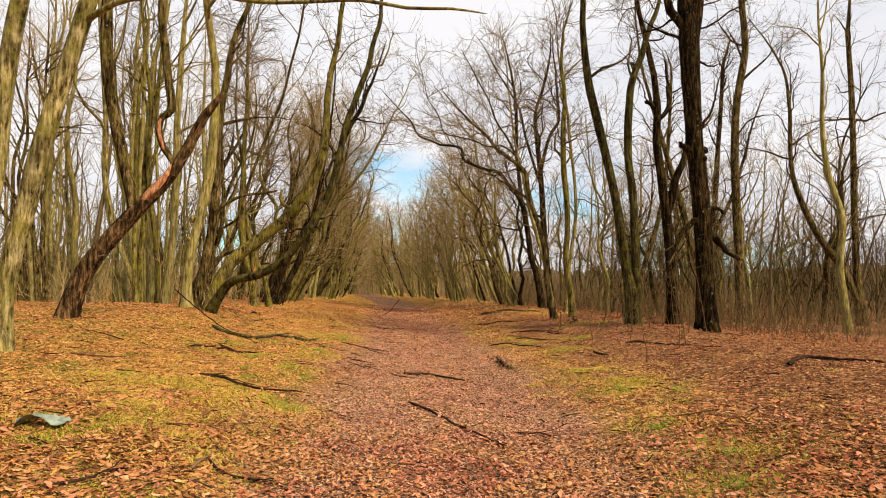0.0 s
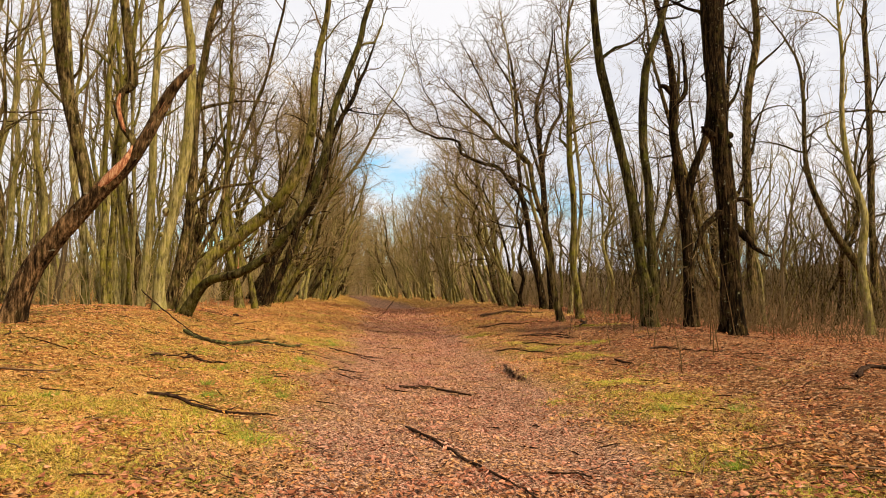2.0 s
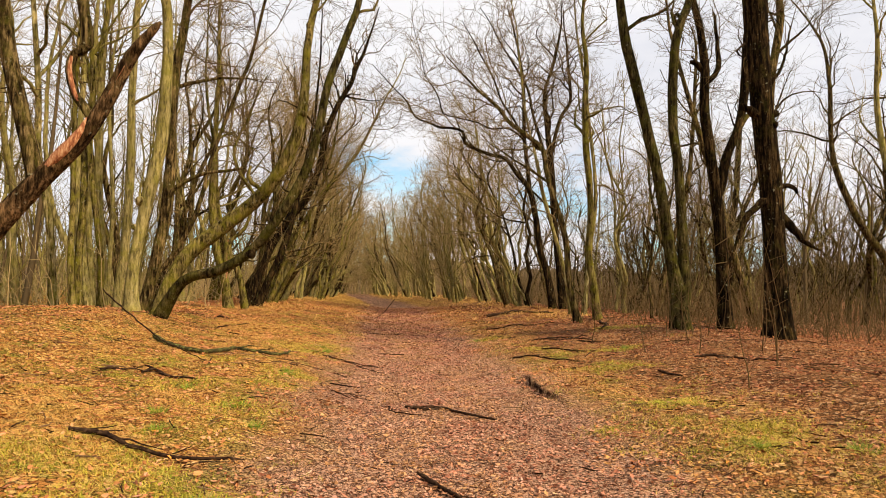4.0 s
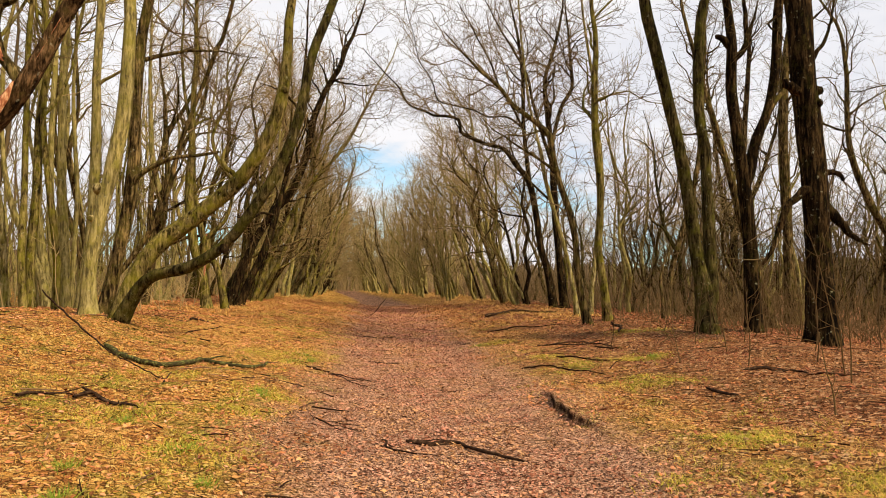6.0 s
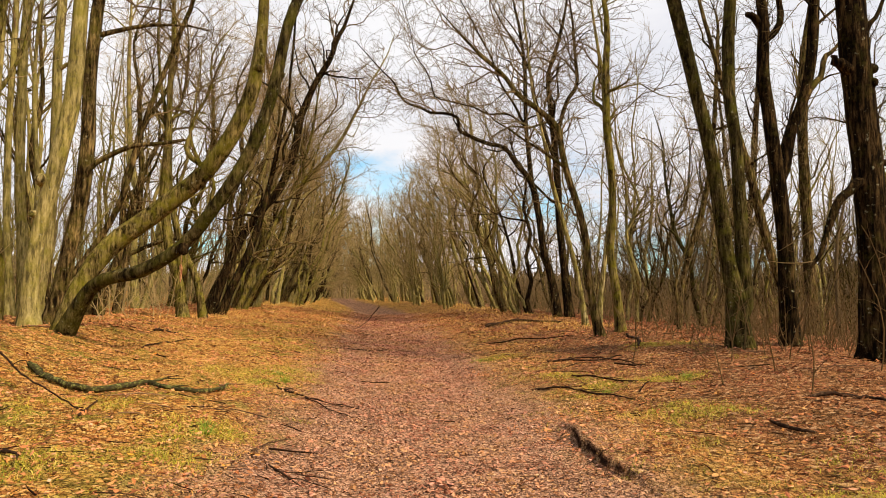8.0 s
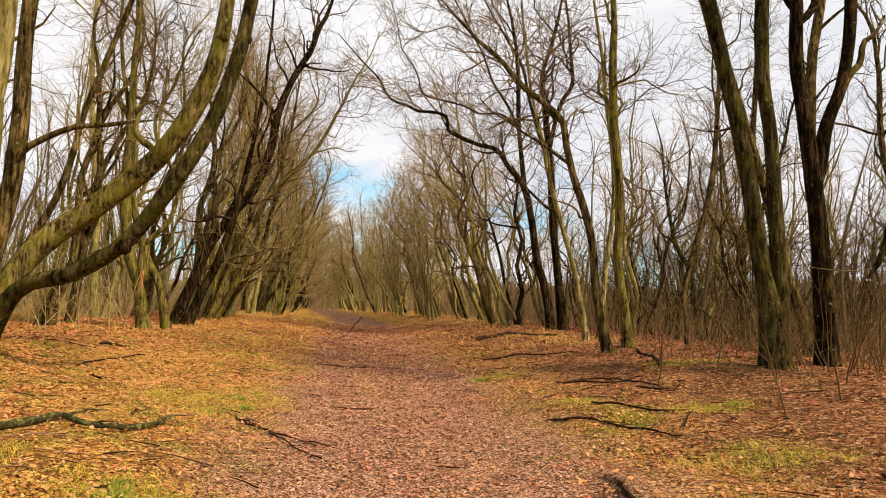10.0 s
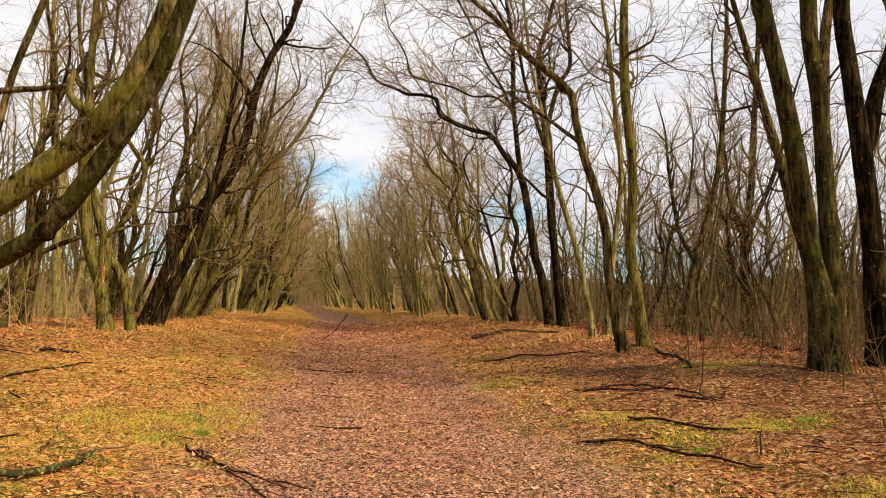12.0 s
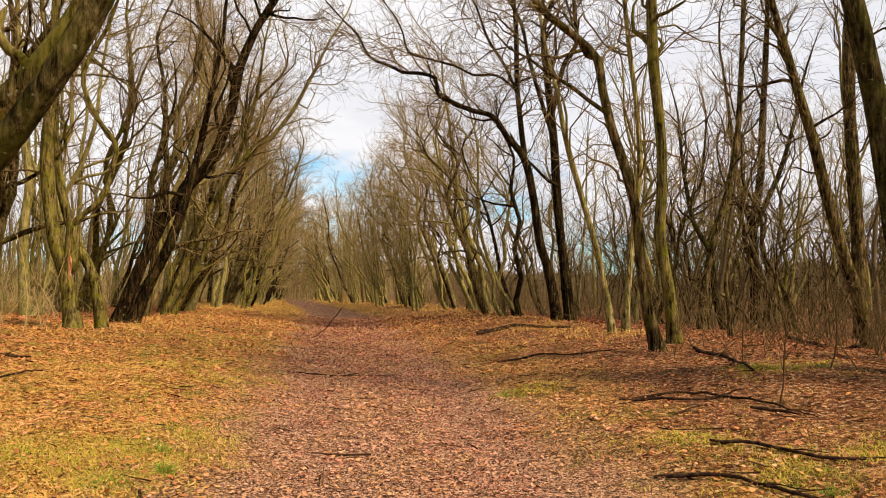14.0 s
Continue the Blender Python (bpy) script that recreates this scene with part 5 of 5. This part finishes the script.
for line, radius, label in (
        ([(0.56, 11.43), (0.78, 11.37), (1.02, 11.49), (1.2, 11.17), (1.37, 10.93), (1.62, 10.7)], 0.032, "dark crooked branch lying across the path"),
        ([(0.32, 11.64), (0.44, 11.12), (0.7, 10.96)], 0.018, DRY),
        ([(0.58, 8.38), (0.87, 7.55), (1.19, 6.71), (1.47, 5.9)], 0.025, "long thin dark stick lying along the path"),
        ([(1.66, 6.67), (2.15, 6.47)], 0.014, DRY),
        ([(-2.21, 8.57), (-1.68, 8.35), (-1.21, 8.18), (-0.8, 8.37)], 0.03, "dark rotten branch lying in the grass"),
        ([(-3.2, 11.64), (-3.09, 11.93), (-2.97, 12.1)], 0.028, "short dark rotten branch on the bank"),
        ([(-2.84, 12.05), (-2.76, 12.29), (-2.49, 12.02), (-2.08, 11.7)], 0.028, "dark rotten branch on the bank"),
        ([(-0.41, 12.25), (-0.09, 11.8)], 0.016, DRY),
        ([(-0.78, 16.49), (-0.3, 15.56), (0.23, 14.82)], 0.014, DRY),
        ([(2.84, 16.7), (3.3, 16.24), (3.49, 15.82), (3.65, 15.53), (3.71, 15.2), (3.81, 15.0)], 0.024, "long dark dead branch on the bank"),
        ([(3.58, 17.15), (3.84, 16.88), (4.06, 16.34), (4.52, 16.21)], 0.024, "dark dead branch on the bank"),
        ([(3.84, 19.29), (4.44, 18.96), (5.15, 19.05)], 0.026, "dark dead branch on the bank"),
        ([(4.67, 18.19), (4.98, 17.86)], 0.03, DRY),
        ([(3.44, 24.44), (4.37, 24.22), (5.47, 23.48)], 0.03, DRY),
        ([(4.4, 30.36), (5.72, 31.14), (7.12, 30.38)], 0.09, "low dark heap of a rotting log under the trees"),
        ([(13.31, 29.54), (10.9, 25.2), (8.9, 21.6)], 0.07, "long grey fallen trunk behind the trees"),
        ([(-0.94, 16.58), (-0.68, 16.14), (-0.3, 15.77), (0.12, 15.56), (0.3, 15.36)], 0.018, DRY),
        ([(6.46, 9.39), (7.25, 10.15), (7.44, 9.69), (7.71, 8.93)], 0.05, "crooked dark branch lying on the leaves"),
        ([(5.41, 13.89), (6.13, 13.9), (6.24, 13.31), (6.67, 13.24)], 0.03, "dark dead branch before the thick trees"),
        ([(3.81, 19.59), (4.71, 19.22), (5.06, 17.75)], 0.025, DRY),
        ([(-4.07, 21.34), (-3.86, 22.39)], 0.04, DRY),
        ([(-3.51, 18.83), (-3.41, 19.87), (-3.15, 21.03)], 0.02, DRY),
        ([(6.65, 22.89), (6.38, 21.43), (5.7, 19.67)], 0.045, "dark dead branch at the trees' feet"),
        ([(4.48, 13.11), (4.58, 12.73), (4.67, 12.62)], 0.03, DRY),
        ([(-1.08, 4.53), (-0.88, 4.3), (-0.46, 4.25)], 0.018, DRY),
        ([(-1.76, 3.51), (-1.64, 3.81), (-1.52, 4.26)], 0.016, DRY),
        ([(-2.88, 12.41), (-2.5, 12.1), (-2.24, 11.86)], 0.025, DRY),
        ([(-0.2, 24.06), (0.92, 23.82)], 0.02, DRY)):
    fallen_branch(label, line, radius * 0.78, int(abs(line[0][0] * 100) + line[0][1] * 10), twigs=3)
fallen_branch("crooked dead branch spotted with pale lichen", [(-3.81, 15.5), (-3.15, 14.86), (-2.61, 14.61), (-2.27, 15.12), (-1.86, 14.74), (-1.54, 15.15), (-1.42, 15.74)], 0.045, 77, STICK_MOSSY, 0.0, 4)
fallen_branch("thin dead pole leaning down from the bank", [(-4.5, 15.0), (-3.6, 14.4), (-2.9, 13.85), (-2.3, 13.38)], 0.014, 78, STICK, 0.62, 1)
fallen_branch("bare stick standing slantwise out of the path", [(0.75, 33.6), (0.45, 33.2), (0.1, 32.8), (-0.24, 32.44)], 0.02, 79, STICK, 0.9, 1)


# ---- leaves and grass ----
def scatter_leaves(name, label, mat, count, place, size, tilt, seed):
    """Fallen leaves, each a folded ragged blade with its own turn and tilt. place: rng, n -> x, y arrays."""
    rng = np.random.default_rng(seed)
    x, y = place(rng, count)
    n = len(x)
    z = ground_z(x, y) + rng.uniform(0.002, 0.028, n)
    s = rng.uniform(0, 1, n) ** 1.6 * (size[1] - size[0]) + size[0]
    s = s * (1 + 0.035 * np.clip(y - 17, 0, 40))
    bare = (np.abs(x - 2.545 + 0.05 * np.sin(2.1 * y)) < 0.035) & (np.abs(y - 12.9) < 1.1)
    s = np.where(bare, s * 0.25, s)
    wide = rng.uniform(0.16, 0.42, n)
    curl = rng.uniform(-0.3, 0.7, n)
    bow = rng.uniform(-0.1, 0.35, n)
    u = np.array((-0.5, -0.2, 0.22, 0.5, 0.22, -0.2))[None] + rng.normal(0, 0.08, (n, 6))
    v = np.array((0.0, 0.9, 0.75, 0.0, -0.75, -0.9))[None] * rng.uniform(0.5, 1.25, (n, 6))
    lx = u * s[:, None]
    ly = v * (wide * s)[:, None]
    lz = np.abs(v) * (wide * s * curl)[:, None] + u ** 2 * 2 * (s * bow)[:, None]
    turn, lean, roll = rng.uniform(0, 2 * math.pi, n), rng.normal(0, tilt, n), rng.normal(0, tilt, n)
    # lean about y, roll about x, then turn about z
    cl, sl = np.cos(lean)[:, None], np.sin(lean)[:, None]
    lx, lz = lx * cl + lz * sl, -lx * sl + lz * cl
    cr, sr = np.cos(roll)[:, None], np.sin(roll)[:, None]
    ly, lz = ly * cr - lz * sr, ly * sr + lz * cr
    ct, st = np.cos(turn)[:, None], np.sin(turn)[:, None]
    px, py = lx * ct - ly * st, lx * st + ly * ct
    low = lz.min(axis=1)[:, None]
    verts = np.stack([px + x[:, None], py + y[:, None], lz - low * 0.8 + z[:, None]], -1).reshape(-1, 3)
    b = np.arange(n)[:, None] * 6
    faces = np.concatenate([b + np.array([0, 3, 2, 1]), b + np.array([0, 5, 4, 3])]).astype(np.int32)
    tagged(new(name, quads(name, verts, faces, mat, False)), label, "leaves", kind="stuff")


def path_half(x):
    return np.abs(x - 1.05)


GRASSY = ((3.42, 5.13, 0.4), (2.9, 4.4, 0.3), (3.14, 6.4, 0.25), (3.9, 9.1, 0.35), (-2.95, 7.8, 0.4), (-0.97, 7.2, 0.3), (-1.18, 4.84, 0.18), (-2.2, 5.1, 0.2),
          (-1.3, 16.8, 0.3), (-1.15, 17.6, 0.35), (-1.72, 17.2, 0.3), (-0.94, 18.3, 0.22), (3.55, 17.3, 0.25), (3.75, 16.2, 0.25), (6.26, 20.0, 0.4),
          (-1.13, 13.2, 0.28), (3.98, 13.9, 0.35), (3.6, 10.6, 0.3), (-1.15, 12.1, 0.22), (-2.24, 11.5, 0.25), (-1.8, 7.8, 0.3), (-1.27, 10.3, 0.3),
          (3.5, 8.5, 0.3), (2.6, 9.8, 0.15), (4.86, 16.4, 0.35), (3.14, 20.9, 0.3))


def grass_density(x, y):
    s = np.sin(0.9 * x + 0.35 * y + 0.6) + np.sin(-0.5 * x + 0.8 * y + 2.0) + 1.1 * np.sin(2.9 * x - 2.1 * y) + 1.2 * np.sin(5.3 * x + 4.1 * y + 1.0) + 0.9 * np.sin(8.7 * x - 5.9 * y + 0.4)
    side = np.exp(-((x + 2.1) / 1.5) ** 2) + 0.55 * np.exp(-((x - 3.8) / 0.9) ** 2) + 0.1
    return ease(0.3, 2.5, s) * side * 1.2


def off_patches(rng, x, y):
    """False for most places within the grassy patches."""
    near = np.zeros(len(x))
    for cx, cy, r in GRASSY:
        near = np.maximum(near, np.exp(-((x - cx) / r) ** 2 - ((y - cy) / r) ** 2))
    return rng.random(len(x)) > 0.35 * near


def near_ys(rng, n, span=42.0):
    """Distances along the path, denser where it is seen from near by."""
    return 2.2 + span * rng.random(n) ** 1.25


def in_sight(x, y):
    return np.abs(x - 0.6) < 2.0 + 0.85 * (y + 2.0)


def on_verge(rng, n):
    x, y = rng.uniform(-9.5, 7.0, n), near_ys(rng, n)
    keep = (path_half(x) + 0.5 * np.sin(1.3 * y + x) > 1.35 + 0.5 * rng.random(n)) & (x + rng.normal(0, 0.9, n) < 4.0) & (rng.random(n) > 0.6 * grass_density(x, y)) & off_patches(rng, x, y) & (rng.random(n) < 0.25 + 0.75 * ease(4.2, 7.5, y + rng.normal(0, 0.5, n)))
    return x[keep & in_sight(x, y)], y[keep & in_sight(x, y)]


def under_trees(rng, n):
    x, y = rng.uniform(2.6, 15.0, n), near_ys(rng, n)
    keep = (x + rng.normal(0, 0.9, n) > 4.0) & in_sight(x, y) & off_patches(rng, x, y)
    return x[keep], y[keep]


def before_the_bank(rng, n):
    x, y = rng.uniform(-5.0, 5.5, n), rng.uniform(2.4, 7.6, n)
    keep = in_sight(x, y) & (rng.random(n) > ease(4.6, 7.6, y)) & off_patches(rng, x, y) & (rng.random(n) > 0.6 * grass_density(x, y))
    return x[keep], y[keep]


def on_path(rng, n):
    return rng.normal(1.05, 1.0, n), near_ys(rng, n, 46.0)


scatter_leaves("leaf_litter", "orange and brown fallen leaves covering the banks", LEAF_VERGE, 190000, on_verge, (0.02, 0.066), 0.25, 31)
# russet litter whose darkness includes the shade under the trees
scatter_leaves("russet_leaf_litter", "russet fallen leaves lying under the trees, darkened as in shade", LEAF_SHADY, 95000, under_trees, (0.024, 0.068), 0.27, 33)
scatter_leaves("trodden_leaf_litter", "trodden brown leaf scraps covering the path", LEAF_PATH, 90000, on_path, (0.018, 0.055), 0.27, 32)


scatter_leaves("brown_leaf_litter", "curled russet and brown leaves lying thick on the ground", LEAF_BROWN, 38000, before_the_bank, (0.03, 0.078), 0.28, 34)


def twig_litter():
    """Short dead twigs strewn over the leaves."""
    rng = np.random.default_rng(37)
    wood = Wood()
    xs, ys = rng.uniform(-8, 11, 2600), near_ys(rng, 2600, 30.0)
    for x, y in zip(xs, ys):
        if abs(x - 1.05) < 1.3 and rng.random() < 0.55:
            continue
        big = rng.random() < 0.03
        n = rng.uniform(0.4, 0.9) if big else rng.uniform(0.06, 0.34)
        r = rng.uniform(0.008, 0.014) if big else rng.uniform(0.003, 0.009)
        t = rng.uniform(0, math.pi)
        line = shoot(rng, (x, y, 0), (math.cos(t), math.sin(t), 0), n, 2, 0.16, 0.0)
        line[:, 2] = ground_z(line[:, 0], line[:, 1]) + 0.018 + r
        wood.tube(line, (r, r * 0.85, r * 0.4), 3)
    tagged(new("twig_litter", wood.mesh("twig_litter", TWIG_LITTER)), "short dark dead twigs strewn over the leaves", "twigs", kind="stuff")


twig_litter()


def blades(name, label, mat, x, y, each, spread, tall, bend, width, seed):
    """Tufts of grass at the places x, y."""
    rng = np.random.default_rng(seed)
    x, y = np.repeat(x, each), np.repeat(y, each)
    n = len(x)
    x, y = x + rng.normal(0, spread, n), y + rng.normal(0, spread, n)
    h = rng.uniform(tall[0], tall[1], n)
    turn = rng.uniform(0, 2 * math.pi, n)
    bow = rng.uniform(bend[0], bend[1], n)
    w = rng.uniform(width * 0.6, width, n)
    z = ground_z(x, y)
    cx, sx = np.cos(turn), np.sin(turn)
    rows = []
    for f, k in ((0.0, 1.0), (0.55, 0.8), (1.0, 0.12)):
        ox = bow * h * f * f
        oz = h * f * (1 - 0.25 * bow * f)
        for sgn in (-1, 1):
            rows.append(np.stack([x + cx * ox - sgn * sx * w * k, y + sx * ox + sgn * cx * w * k, z + oz], -1))
    verts = np.stack(rows, 1).reshape(-1, 3)
    b = np.arange(n)[:, None] * 6
    faces = np.concatenate([b + np.array([0, 1, 3, 2]), b + np.array([2, 3, 5, 4])]).astype(np.int32)
    tagged(new(name, quads(name, verts, faces, mat)), label, "grass", kind="stuff")


def grass():
    rng = np.random.default_rng(41)
    x, y = rng.uniform(-7, 7, 46000), near_ys(rng, 46000, 36.0)
    keep = (rng.random(46000) < grass_density(x, y) * 0.6) & (path_half(x) > 1.3)
    # thicker patches of moss and grass
    px, py = [x[keep]], [y[keep]]
    for cx, cy, r in GRASSY:
        n = int(1100 * r * r)
        px.append(rng.normal(cx, r * 0.95, n))
        py.append(rng.normal(cy, r * 0.7, n))
    x, y = np.concatenate(px), np.concatenate(py)
    blades("grass", "yellow-green winter grass in patches beside the path", GRASS, x, y, 16, 0.06, (0.015, 0.055), (0.8, 2.2), 0.003, 42)
    # short bleached grass on the bank
    x, y = rng.uniform(-5.2, 4.8, 52000), rng.uniform(5, 30, 52000)
    s = np.sin(0.8 * x + 0.5 * y) + np.sin(1.9 * x - 0.9 * y + 1.3) + 0.8 * np.sin(4.1 * x + 2.7 * y)
    keep = (rng.random(52000) < ease(-0.4, 1.6, s) * (np.exp(-((x + 2.4) / 1.5) ** 2) + 0.45 * np.exp(-((x - 3.7) / 0.8) ** 2))) & (path_half(x) > 1.5)
    blades("bleached_grass", "short bleached yellow grass lying on the banks", STRAW, x[keep], y[keep], 12, 0.11, (0.02, 0.06), (1.3, 2.8), 0.0018, 44)
    # taller straw farther along the path and at the edge of the wood
    off, y = rng.uniform(1.7, 7.0, 11000), 26 + 84 * rng.random(11000) ** 1.2
    x = 1.05 - bend(y) + np.where(rng.random(11000) < 0.5, -off, off)
    keep = rng.random(11000) < 0.12 + 0.6 * np.exp(-((off - 5.6) / 1.4) ** 2) + 0.6 * ease(36, 60, y)
    blades("dry_grass", "tall dry straw-coloured grass at the edge of the wood", STRAW, x[keep], y[keep], 6, 0.16, (0.05, 0.24), (0.9, 2.2), 0.006, 43)


grass()


# ---- saplings and scraps ----
def sapling(x, y, tall, lean, seed):
    """A thin young stem with a few side twigs."""
    rng = np.random.default_rng(seed)
    root = tagged(new("sapling"), "thin pale leafless sapling rising from the leaves", "sapling", "saplings by the thick trees")
    root.location = (x, y, gz(x, y))
    stem = shoot(rng, (0, 0, -0.05), (lean, rng.normal(0, 0.1), 1), tall, 8, 0.09, 0.02)
    w = Wood()
    w.tube(stem, np.linspace(0.011, 0.004, 9), 6)
    part("stem", w.mesh("stem", PALE_TWIG), root)
    for k in range(2, 8):
        if rng.random() < 0.75:
            side = Wood()
            line = shoot(rng, stem[k], aside(rng, (0, 0, 1), rng.uniform(0.7, 1.3)), rng.uniform(0.15, 0.55), 4, 0.14, 0.02)
            side.tube(line, np.linspace(0.005, 0.002, 5), 4)
            part("twig", side.mesh("twig", PALE_TWIG), root)


for number, (x, y, tall, lean) in enumerate((
        (6.1, 12.6, 1.5, 0.05), (6.6, 13.4, 1.9, -0.1), (7.0, 14.6, 2.2, 0.02), (7.5, 15.4, 1.7, 0.15), (6.2, 15.8, 1.3, -0.2), (8.1, 15.6, 2.3, -0.05),
        (7.1, 16.9, 2.0, 0.1), (6.4, 17.4, 1.5, 0.0), (8.4, 18.3, 2.1, -0.15), (7.8, 17.8, 1.6, 0.2), (9.3, 16.2, 2.0, 0.1), (5.6, 14.1, 1.2, 0.1),
        (5.1, 15.2, 1.0, -0.05), (6.7, 19.6, 1.6, 0.3), (9.6, 18.9, 1.9, -0.1), (5.0, 18.2, 1.1, 0.1), (8.6, 21.0, 1.8, 0.0), (4.9, 11.2, 0.9, 0.05))):
    sapling(x, y, tall, lean, 300 + number)


def thicket():
    """Brushwood round the feet of the thick trees."""
    rng = np.random.default_rng(51)
    wood = Wood()
    for n in range(420):
        x, y = rng.normal(11.0, 2.9), rng.normal(21.0, 3.2)
        if x < 5.8 or y < 17.2:
            continue
        line = shoot(rng, (x, y, gz(x, y) - 0.03), (rng.normal(0, 0.5), rng.normal(0, 0.5), 1), rng.uniform(0.4, 2.0), 4, 0.16, 0.0)
        wood.tube(line, np.linspace(0.01, 0.003, 5), 3)
        for j in range(3):
            k = int(rng.integers(1, 4))
            tw = shoot(rng, line[k], aside(rng, line[k + 1] - line[k], rng.uniform(0.6, 1.3)), rng.uniform(0.15, 0.6), 2, 0.2, -0.02)
            wood.tube(tw, (0.006, 0.004, 0.002), 3)
    tagged(new("thicket", wood.mesh("thicket", PALE_TWIG)), "thin pale brushwood round the feet of the trees", "undergrowth", kind="stuff")


thicket()


def scrap():
    """A folded scrap of plastic sheet."""
    root = tagged(new("plastic_scrap"), "crumpled pale grey-green plastic scrap among the leaves", "litter")
    x, y = -2.58, 5.12
    root.location = (x, y, gz(x, y) + 0.02)
    rng = np.random.default_rng(61)
    n, m = 13, 8
    u, v = np.meshgrid(np.linspace(-0.5, 0.5, n), np.linspace(-0.5, 0.5, m), indexing="ij")
    z = 0.05 + 0.05 * np.cos(5 * u + 0.6) * (0.6 - v) + 0.012 * rng.normal(0, 1, u.shape) - 0.04 * np.abs(u + 0.15)
    top = np.stack([u * 0.34 + 0.03 * v, v * 0.2 + 0.03 * np.sin(6 * u), np.maximum(z, 0.004)], -1).reshape(-1, 3)
    i, j = np.meshgrid(np.arange(n - 1), np.arange(m - 1), indexing="ij")
    f = np.stack([i * m + j, (i + 1) * m + j, (i + 1) * m + j + 1, i * m + j + 1], -1).reshape(-1, 4)
    under = top - np.array((0, 0, 0.004))
    s = Shade("weathered_plastic", 0.45, 0.4)
    c = s.ramp(s.noise(14.0, 4.0), (0.35, (0.14, 0.16, 0.11)), (0.6, (0.27, 0.31, 0.23)))
    me = quads("sheet", np.concatenate([top, under]), np.concatenate([f, f[:, ::-1] + len(top)]), s.done(c))
    part("sheet", me, root)


scrap()


def grass_tuft(x, y, size, seed):
    """A green tuft of living grass."""
    rng = np.random.default_rng(seed)
    root = tagged(new("grass_tuft"), "small tuft of fresh green grass among the leaves", "grass", "green tufts")
    root.location = (x, y, gz(x, y))
    w = Wood()
    for j in range(78):
        a, r = rng.uniform(0, 2 * math.pi), abs(rng.normal(0, size * 0.5))
        start = np.array((r * math.cos(a), r * math.sin(a), -0.01))
        line = shoot(rng, start, (math.cos(a) * rng.uniform(0.1, 0.9), math.sin(a) * rng.uniform(0.1, 0.9), 1), rng.uniform(0.04, 0.11), 3, 0.1, -0.16)
        w.tube(line, (0.0026, 0.0024, 0.0016, 0.0004), 3)
    tagged(part("clump", w.mesh("clump", FRESH), root), kind="stuff")


FRESH_SHADE = Shade("fresh_grass", 0.55, 0.3)
FRESH = FRESH_SHADE.done(FRESH_SHADE.ramp(FRESH_SHADE.island(), (0.0, (0.09, 0.15, 0.01)), (0.6, (0.2, 0.28, 0.018)), (1.0, (0.38, 0.36, 0.04))))
for number, (x, y) in enumerate((
        (-2.04, 11.19), (-1.12, 13.00), (-1.25, 10.29), (-0.95, 9.60), (-1.84, 9.50), (-1.69, 9.03), (-0.88, 17.10), (3.32, 5.03), (2.98, 4.18), (3.15, 6.17), (3.56, 8.51), (4.19, 8.18), (5.10, 16.26), (3.71, 15.83), (-1.19, 16.70), (-1.02, 17.63), (2.69, 20.79), (6.71, 19.74), (-2.98, 7.98), (-1.17, 13.25), (-0.88, 7.19), (-0.91, 17.17))):
    grass_tuft(x, y, 0.1 + 0.05 * (number % 3), 500 + number)
